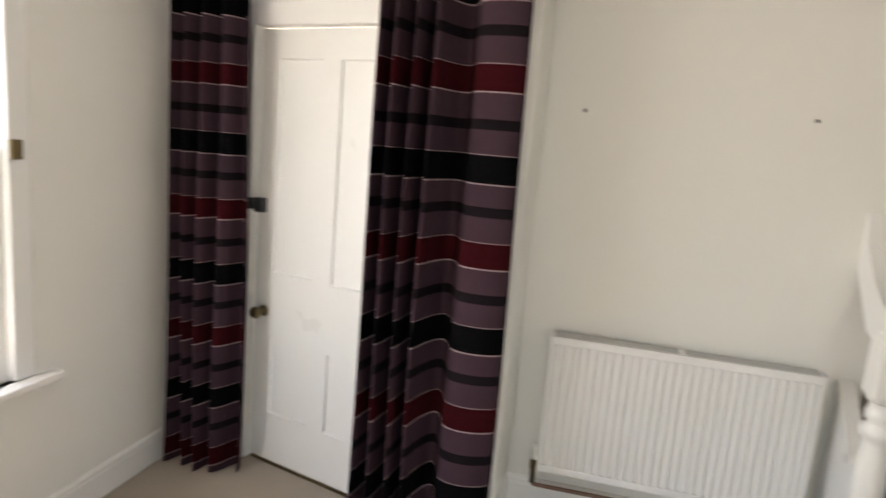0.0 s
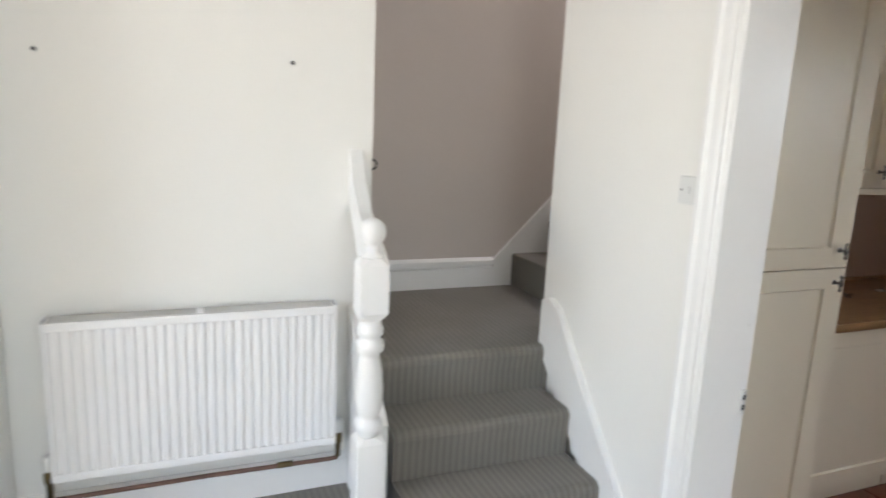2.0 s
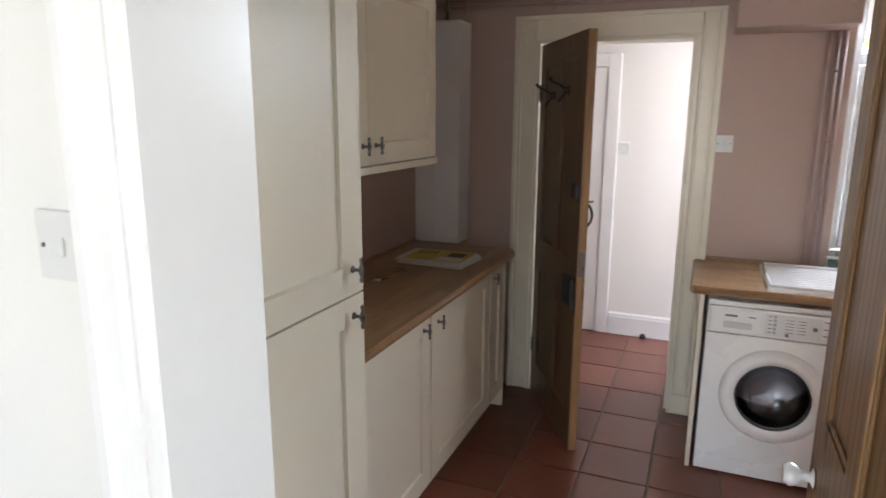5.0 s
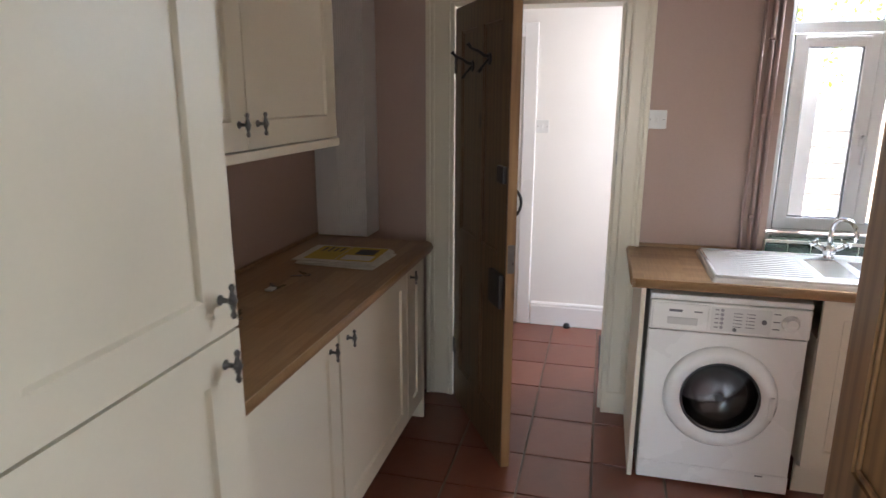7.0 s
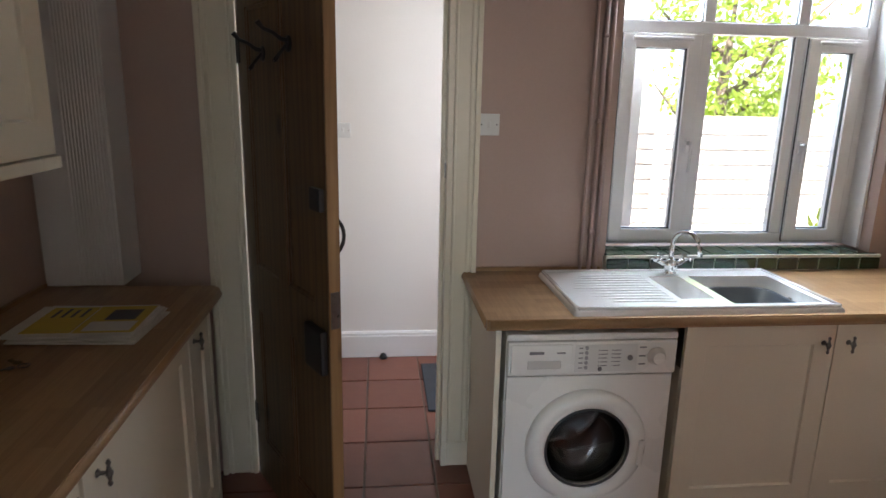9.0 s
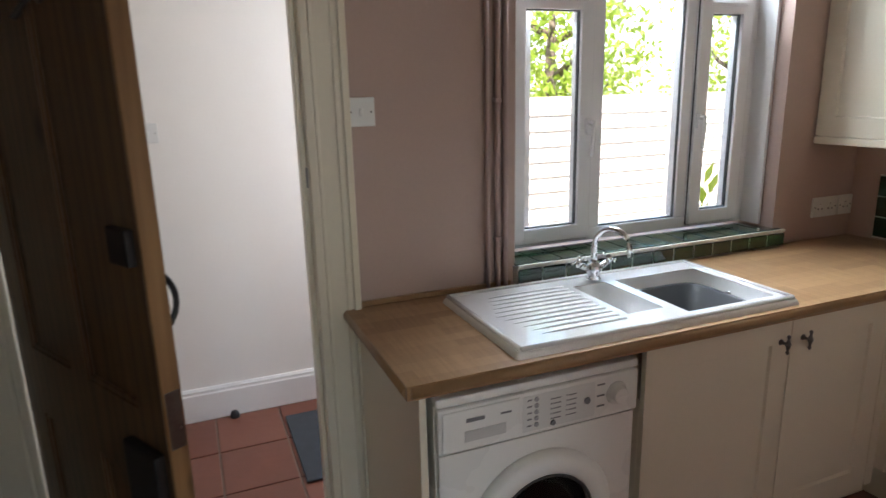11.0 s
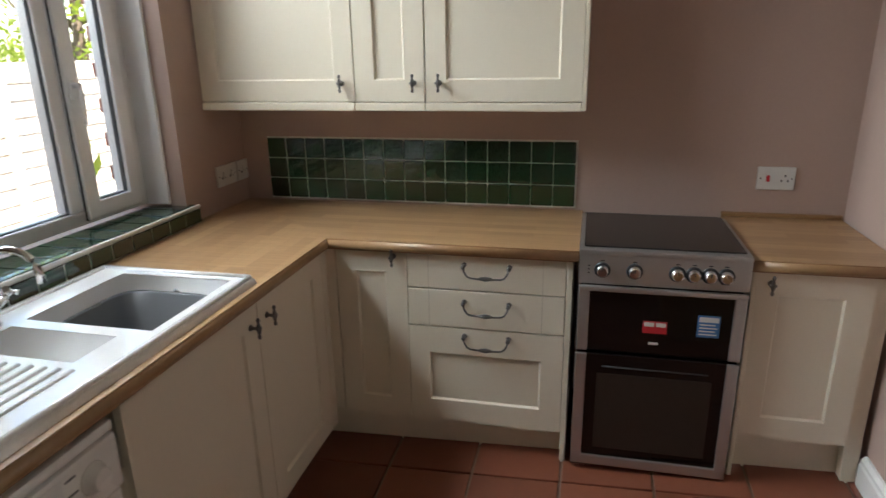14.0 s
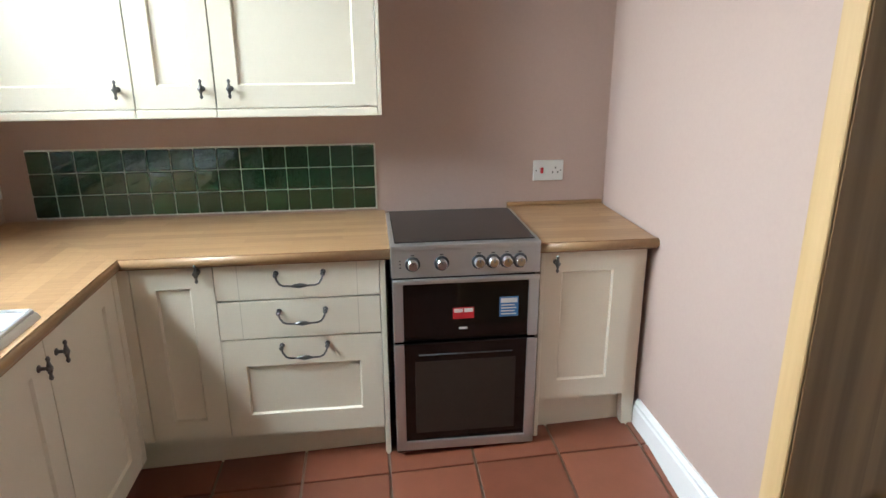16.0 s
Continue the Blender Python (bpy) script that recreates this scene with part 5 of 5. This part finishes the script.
# things on the north worktop
nw = thing("newspapers", "small pile of newspapers with a yellow cover", "newspapers", pose(3.595, 2.985, 0.9085, 0, 0, 1))
for i in range(5):
    part("newspaper", turned(box(-0.140, 0.140, -0.180, 0.180, 0.005 * i, 0.005 * i + 0.0042, 0.001), pose(0.012 * (i % 2) - 0.006, 0.006 * i - 0.012, 0, 0, 0, 4 * (i % 3) - 4)), PAPER, nw)
part("yellow_cover", box(-0.115, 0.115, 0.010, 0.150, 0.0244, 0.0256, 0.0004), YELLOW, nw, "yellow printed cover")
lower = part("front_sheet", box(-0.118, 0.120, -0.165, 0.006, 0.0244, 0.0254, 0.0004), YELLOW, nw)
part("picture_block", box(-0.01, 0.085, -0.135, -0.045, 0.0255, 0.0260), INK, lower, "dark printed picture")
part("pale_block", box(-0.105, -0.025, -0.150, -0.015, 0.0255, 0.0260), PAPER, lower)
for i in range(4):
    part("print_bars", box(0.02, 0.10 - 0.01 * (i % 2), 0.030 + i * 0.028, 0.040 + i * 0.028, 0.0257, 0.0261), INK, nw)
def keys(m, n, seed):
    rng = random.Random(seed)
    k = thing("keys", "small bunch of keys on the worktop", "keys", m, "keys on the worktop")
    part("ring", tube(arc(lambda u: (0.014 * math.cos(6.28 * u), 0.014 * math.sin(6.28 * u), 0.003), 18), 0.0015, 8), PEWTER, k)
    for i in range(n):
        a = rng.uniform(0, 360)
        b = lathe([(0.011, 0), (0.011, 0.002)], 14, pose(0.03, 0, 0))
        box(0.038, 0.068, -0.004, 0.004, 0, 0.002, 0, 1, b)
        for q in range(3):
            box(0.046 + q * 0.008, 0.050 + q * 0.008, 0.004, 0.007, 0, 0.002, 0, 1, b)
        part("key", turned(b, pose(0, 0, 0.001 + 0.0022 * i, 0, 0, a)), (PEWTER, BRASS, CHROME)[i % 3], k)
keys(pose(3.085, 3.07, 0.909), 4, 2)
part("key_fob", box(-0.03, 0.01, -0.015, 0.015, 0.003, 0.012, 0.003), PLAST, bpy.data.objects["keys"], "white plastic fob")
keys(pose(2.767, 3.02, 0.909), 5, 4)
keys(pose(3.30, 3.03, 0.909), 2, 7)

# ---- kitchen window ----
win = thing("window_3", "white plastic casement window with two opening lights", "window", None, "", "structure")
X0, X1 = 4.37, 4.43
FY0, FY1, FZ0, FZ1 = -0.10, 1.13, 0.985, 2.35
for y0, y1 in ((FY0, FY0 + 0.055), (FY1 - 0.055, FY1)):
    part("window_frame", box(X0, X1, y0, y1, FZ0, FZ1, 0.006, 2), UPVC, win)
part("window_frame", box(X0, X1, FY0 + 0.055, FY1 - 0.055, FZ0, FZ0 + 0.05, 0.006, 2), UPVC, win)
part("window_frame", box(X0, X1, FY0 + 0.055, FY1 - 0.055, FZ1 - 0.05, FZ1, 0.006, 2), UPVC, win)
part("transom", box(X0, X1, FY0 + 0.055, FY1 - 0.055, 1.905, 1.955, 0.006, 2), UPVC, win)
MUL = ((0.665, 0.715), (0.235, 0.285))
for y0, y1 in MUL:
    part("mullion", box(X0, X1, y0, y1, FZ0 + 0.05, 1.905, 0.006, 2), UPVC, win)
    part("mullion", box(X0, X1, y0, y1, 1.955, FZ1 - 0.05, 0.006, 2), UPVC, win)
def sash(y0, y1, z0, z1, handle_y):
    f = 0.058
    b = box(X0 - 0.018, X1 - 0.015, y0, y0 + f, z0, z1, 0.005, 2)
    box(X0 - 0.018, X1 - 0.015, y1 - f, y1, z0, z1, 0.005, 2, b)
    box(X0 - 0.018, X1 - 0.015, y0 + f * 0.9, y1 - f * 0.9, z0, z0 + f, 0.005, 2, b)
    box(X0 - 0.018, X1 - 0.015, y0 + f * 0.9, y1 - f * 0.9, z1 - f, z1, 0.005, 2, b)
    s = part("casement", b, UPVC, win)
    h = part("handle_base", box(X0 - 0.03, X0 - 0.018, handle_y - 0.012, handle_y + 0.012, 1.40, 1.46, 0.004, 2), UPVC, s)
    part("handle", tube([(X0 - 0.03, handle_y, 1.445), (X0 - 0.052, handle_y, 1.445), (X0 - 0.056, handle_y, 1.42), (X0 - 0.05, handle_y, 1.32)], [0.009, 0.009, 0.008, 0.007], 10), UPVC, h)
    part("vent", box(X0 - 0.028, X0 - 0.018, y0 + 0.04, y1 - 0.04, z1 - 0.028, z1 - 0.012, 0.003), UPVC, s)
    for q in ((y0 + f - 0.001, y0 + f + 0.004, z0 + f, z1 - f), (y1 - f - 0.004, y1 - f + 0.001, z0 + f, z1 - f), (y0 + f, y1 - f, z0 + f - 0.001, z0 + f + 0.004), (y0 + f, y1 - f, z1 - f - 0.004, z1 - f + 0.001)):
        part("gasket", box(X0 - 0.004, X0 + 0.011, *q), DGREY, s)
    for q in ((y0 - 0.003, y0 + 0.001, z0, z1), (y1 - 0.001, y1 + 0.003, z0, z1), (y0, y1, z0 - 0.003, z0 + 0.001)):
        part("seal", box(X0 - 0.006, X0 - 0.001, *q), DGREY, s)
    g = part("pane", box(X0 + 0.012, X0 + 0.018, y0 + f, y1 - f, z0 + f, z1 - f), GLASS, s)
    g.visible_shadow = False
sash(0.722, 1.068, 1.0, 1.90, 0.742)
sash(-0.042, 0.228, 1.0, 1.90, 0.21)
for y0, y1, z0, z1 in ((0.285, 0.665, 1.035, 1.905), (0.715, 1.075, 1.955, 2.30), (0.285, 0.665, 1.955, 2.30), (-0.045, 0.235, 1.955, 2.30)):
    for q in ((y0 - 0.001, y0 + 0.004, z0, z1), (y1 - 0.004, y1 + 0.001, z0, z1), (y0, y1, z0 - 0.001, z0 + 0.004)):
        part("gasket", box(X0 + 0.010, X0 + 0.021, *q), DGREY, win)
    g = part("pane", box(X0 + 0.022, X0 + 0.028, y0, y1, z0, z1), GLASS, win)
    g.visible_shadow = False
part("reveal_strip", box(XE - 0.006, XE + 0.0, 1.13, 1.165, 0.985, 2.05, 0.002), WALL_K, win)

for q in ((FY0 + 0.0005, FY0 + 0.016, FZ0, FZ1 - 0.016), (FY1 - 0.016, FY1 - 0.0005, FZ0, FZ1 - 0.016), (FY0 + 0.0005, FY1 - 0.0005, FZ1 - 0.0155, FZ1 - 0.0005)):
    part("reveal_lining", box(4.275, X0 + 0.002, *q, 0.004, 2), UPVC, win, "white plastic reveal lining")

# green tiled sill
sill = structure("sill_1", box(4.178, 4.372, -0.125, 1.135, 0.909, 0.972), GROUT, "green tiled window sill with pale grout", "sill")
edge = part("sill_edge", box(4.170, 4.182, -0.128, 1.136, 0.968, 0.980, 0.004, 2), GROUT, sill, "pale edging strip")
def tile_mesh(name, w, h, t, mat, bev=0.003):
    return mesh_of(name, box(-w / 2, w / 2, -t, 0, -h / 2, h / 2, bev, 1), mat)
ta = tile_mesh("sill_tile", 0.094, 0.052, 0.006, GREEN)
tb = tile_mesh("sill_tile", 0.094, 0.17, 0.006, GREEN)
for i in range(13):
    y = 1.085 - i * 0.0972
    for d, m in ((ta, pose(4.178, y, 0.938, 0, 0, -90)), (tb, pose(4.279, y, 0.972, 90, 0, 90) @ pose(0, 0, 0, 0, 0, 180))):
        o = new("tile", d)
        o.parent, o.matrix_world = sill, m

# splashback
sb = structure("splashback_1", box(2.757, 4.091, YS - 0.002, YS + 0.006, 0.915, 1.187), GROUT, "green tiled splashback with pale grout", "splashback")
tm = tile_mesh("splash_tile", 0.0848, 0.0838, 0.006, GREEN, 0.003)
for i in range(15):
    for j in range(3):
        o = new("tile", tm)
        o.parent = sb
        o.matrix_world = pose(2.762 + 0.0443 + i * 0.0886, YS + 0.006, 0.9635 + j * 0.0877, random.uniform(-0.5, 0.5), 0, 180 + random.uniform(-0.5, 0.5))

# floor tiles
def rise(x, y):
    """Floor lift towards the cooker wall, shaped to fit the camera's view."""
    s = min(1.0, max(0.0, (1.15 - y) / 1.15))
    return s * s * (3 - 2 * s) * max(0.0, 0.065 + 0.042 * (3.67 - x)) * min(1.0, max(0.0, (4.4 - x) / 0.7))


bed = bmesh.new()
gx, gy = [1.275 + 0.1044 * i for i in range(41)], [-0.555 + 0.0994 * j for j in range(40)]
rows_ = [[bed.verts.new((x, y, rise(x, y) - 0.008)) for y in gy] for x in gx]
for i in range(40):
    for j in range(39):
        bed.faces.new((rows_[i][j], rows_[i + 1][j], rows_[i + 1][j + 1], rows_[i][j + 1]))
bmesh.ops.recalc_face_normals(bed, faces=bed.faces)
ft = structure("floor", bed, FGROUT, "terracotta tiled floor with dark joints", "floor")
xs = [1.825 + 0.31 * k for k in range(-2, 7)] + [4.05, 4.41, 4.75, 5.09, 5.43]
ys = [-0.55, -0.235, 0.105, 0.385, 0.655] + [0.010 + 0.3076 * k for k in range(3, 12)]
cache = {}
for x0, x1 in zip(xs, xs[1:]):
    for y0, y1 in zip(ys, ys[1:]):
        x0c, x1c, y0c, y1c = max(x0, 1.30), min(x1, 5.445), max(y0, -0.55), min(y1, 3.31)
        w, h = x1c - x0c - 0.009, y1c - y0c - 0.009
        if w < 0.03 or h < 0.03:
            continue
        k = (round(w, 3), round(h, 3))
        if k not in cache:
            cache[k] = mesh_of("floor_tile", box(-w / 2, w / 2, -h / 2, h / 2, -0.012, 0.0, 0.003, 2), QUARRY)
        o = new("tile", cache[k])
        o.parent = ft
        cx, cy = (x0c + x1c) / 2, (y0c + y1c) / 2
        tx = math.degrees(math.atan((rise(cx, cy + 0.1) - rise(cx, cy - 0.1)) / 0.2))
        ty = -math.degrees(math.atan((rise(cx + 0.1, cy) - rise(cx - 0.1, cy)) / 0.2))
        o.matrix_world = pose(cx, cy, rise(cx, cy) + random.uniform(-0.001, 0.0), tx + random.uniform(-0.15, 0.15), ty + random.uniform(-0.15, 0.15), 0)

# ---- garden ----
structure("ground", box(-60, 60, -60, 60, -0.35, -0.15), PATIO, "pale ground of the garden reaching far away", "ground")
fence = thing("garden_fence", "weathered overlap fence panels along the garden", "fence", pose(7.4, 0, -0.15))
for k in range(6):
    y = -6.0 + k * 1.83
    part("fence_post", box(-0.05, 0.05, y - 0.05, y + 0.05, 0, 1.62, 0.005), FENCE, fence)
    for i in range(11):
        part("slat", turned(box(-0.008, 0.008, y + 0.05, y + 1.78, 0, 0.165, 0.002), pose(-0.02, 0, 0.08 + i * 0.14, 0, 7)), FENCE, fence)
pier = structure("house_wall_outside", box(4.52, 4.83, -0.75, -0.475, -0.15, 3.2), FGROUT, "red brick wall end beside the window", "wall")
bk = mesh_of("brick", box(-0.105, 0.105, -0.004, 0.006, -0.031, 0.031, 0.003), BRICK)
for r in range(42):
    for c in range(3):
        x = 4.625 + c * 0.225 - (0.11 if r % 2 else 0.0)
        if x + 0.1 < 4.85:
            o = new("brick", bk)
            o.parent, o.matrix_world = pier, pose(x, -0.471, -0.1 + r * 0.075, 0, 0, 180)


def tree(x, y, h, spread, seed, n):
    rng = random.Random(seed)
    t = thing("garden_tree", "leafy green garden tree behind the fence", "tree", pose(x, y, -0.15), "garden trees")
    tr = tube([(0, 0, 0), (0.04, 0.03, h * 0.3), (0.0, 0.08, h * 0.55), (0.05, 0.0, h * 0.85)], [0.12, 0.10, 0.07, 0.02], 10)
    for k in range(7):
        a, z = rng.uniform(0, 6.28), h * rng.uniform(0.35, 0.7)
        tube([(0.02, 0.04, z), (math.cos(a) * spread * 0.5, math.sin(a) * spread * 0.5, z + 0.3), (math.cos(a) * spread * 0.8, math.sin(a) * spread * 0.8, z + 0.7)], [0.05, 0.03, 0.01], 6, tr)
    part("trunk", tr, BARK, t)
    verts, faces = [], []
    cl = [(rng.gauss(0, spread * 0.45), rng.gauss(0, spread * 0.45), h * rng.uniform(0.35, 1.0), rng.uniform(0.25, 0.5)) for _ in range(34)]
    for _ in range(n):
        cx, cy, cz, r = rng.choice(cl)
        p = Vector((cx + rng.gauss(0, r * 0.6), cy + rng.gauss(0, r * 0.6), cz + rng.gauss(0, r * 0.5)))
        q = Euler((rng.uniform(-1.2, 1.2), rng.uniform(-1.2, 1.2), rng.uniform(0, 6.28))).to_matrix()
        s = rng.uniform(0.035, 0.07)
        b = len(verts)
        for u, v, w in ((-1, 0, 0), (0, -0.5, 0.12), (1, 0, 0), (0, 0.5, 0.12)):
            verts.append(p + q @ Vector((u * s, v * s, w * s)))
        faces.append((b, b + 1, b + 2, b + 3))
    d = bpy.data.meshes.new("crown")
    d.from_pydata(verts, [], faces)
    d.materials.append(LEAF)
    o = new("crown", d)
    o.parent = t


tree(9.3, -2.2, 3.6, 1.3, 1, 5200)
tree(9.6, 0.6, 3.0, 1.1, 2, 3600)
tree(10.5, 3.4, 3.4, 1.3, 3, 3600)
tree(9.0, -5.2, 3.4, 1.2, 5, 3600)

sp = thing("garden_plant", "small green plant by the brick wall", "plant", pose(4.93, -0.40, -0.15))
for k in range(5):
    a = k * 1.3
    tipx, tipy, hz = 0.07 * math.cos(a), 0.07 * math.sin(a), 1.02 + 0.05 * k
    part("stem", tube([(0, 0, 0), (0.01, 0.01, 0.6), (tipx * 0.6, tipy * 0.6, hz)], [0.006, 0.005, 0.003], 6), LEAF, sp)
    lf = bmesh.new()
    vs = [lf.verts.new(p) for p in ((0, 0, 0), (0.025, 0.03, 0.06), (0.012, 0.0, 0.13), (-0.02, -0.025, 0.06))]
    lf.faces.new(vs)
    part("leaf", turned(lf, pose(tipx * 0.6, tipy * 0.6, hz - 0.02, 15, 10, 57 * a)), LEAF, sp)
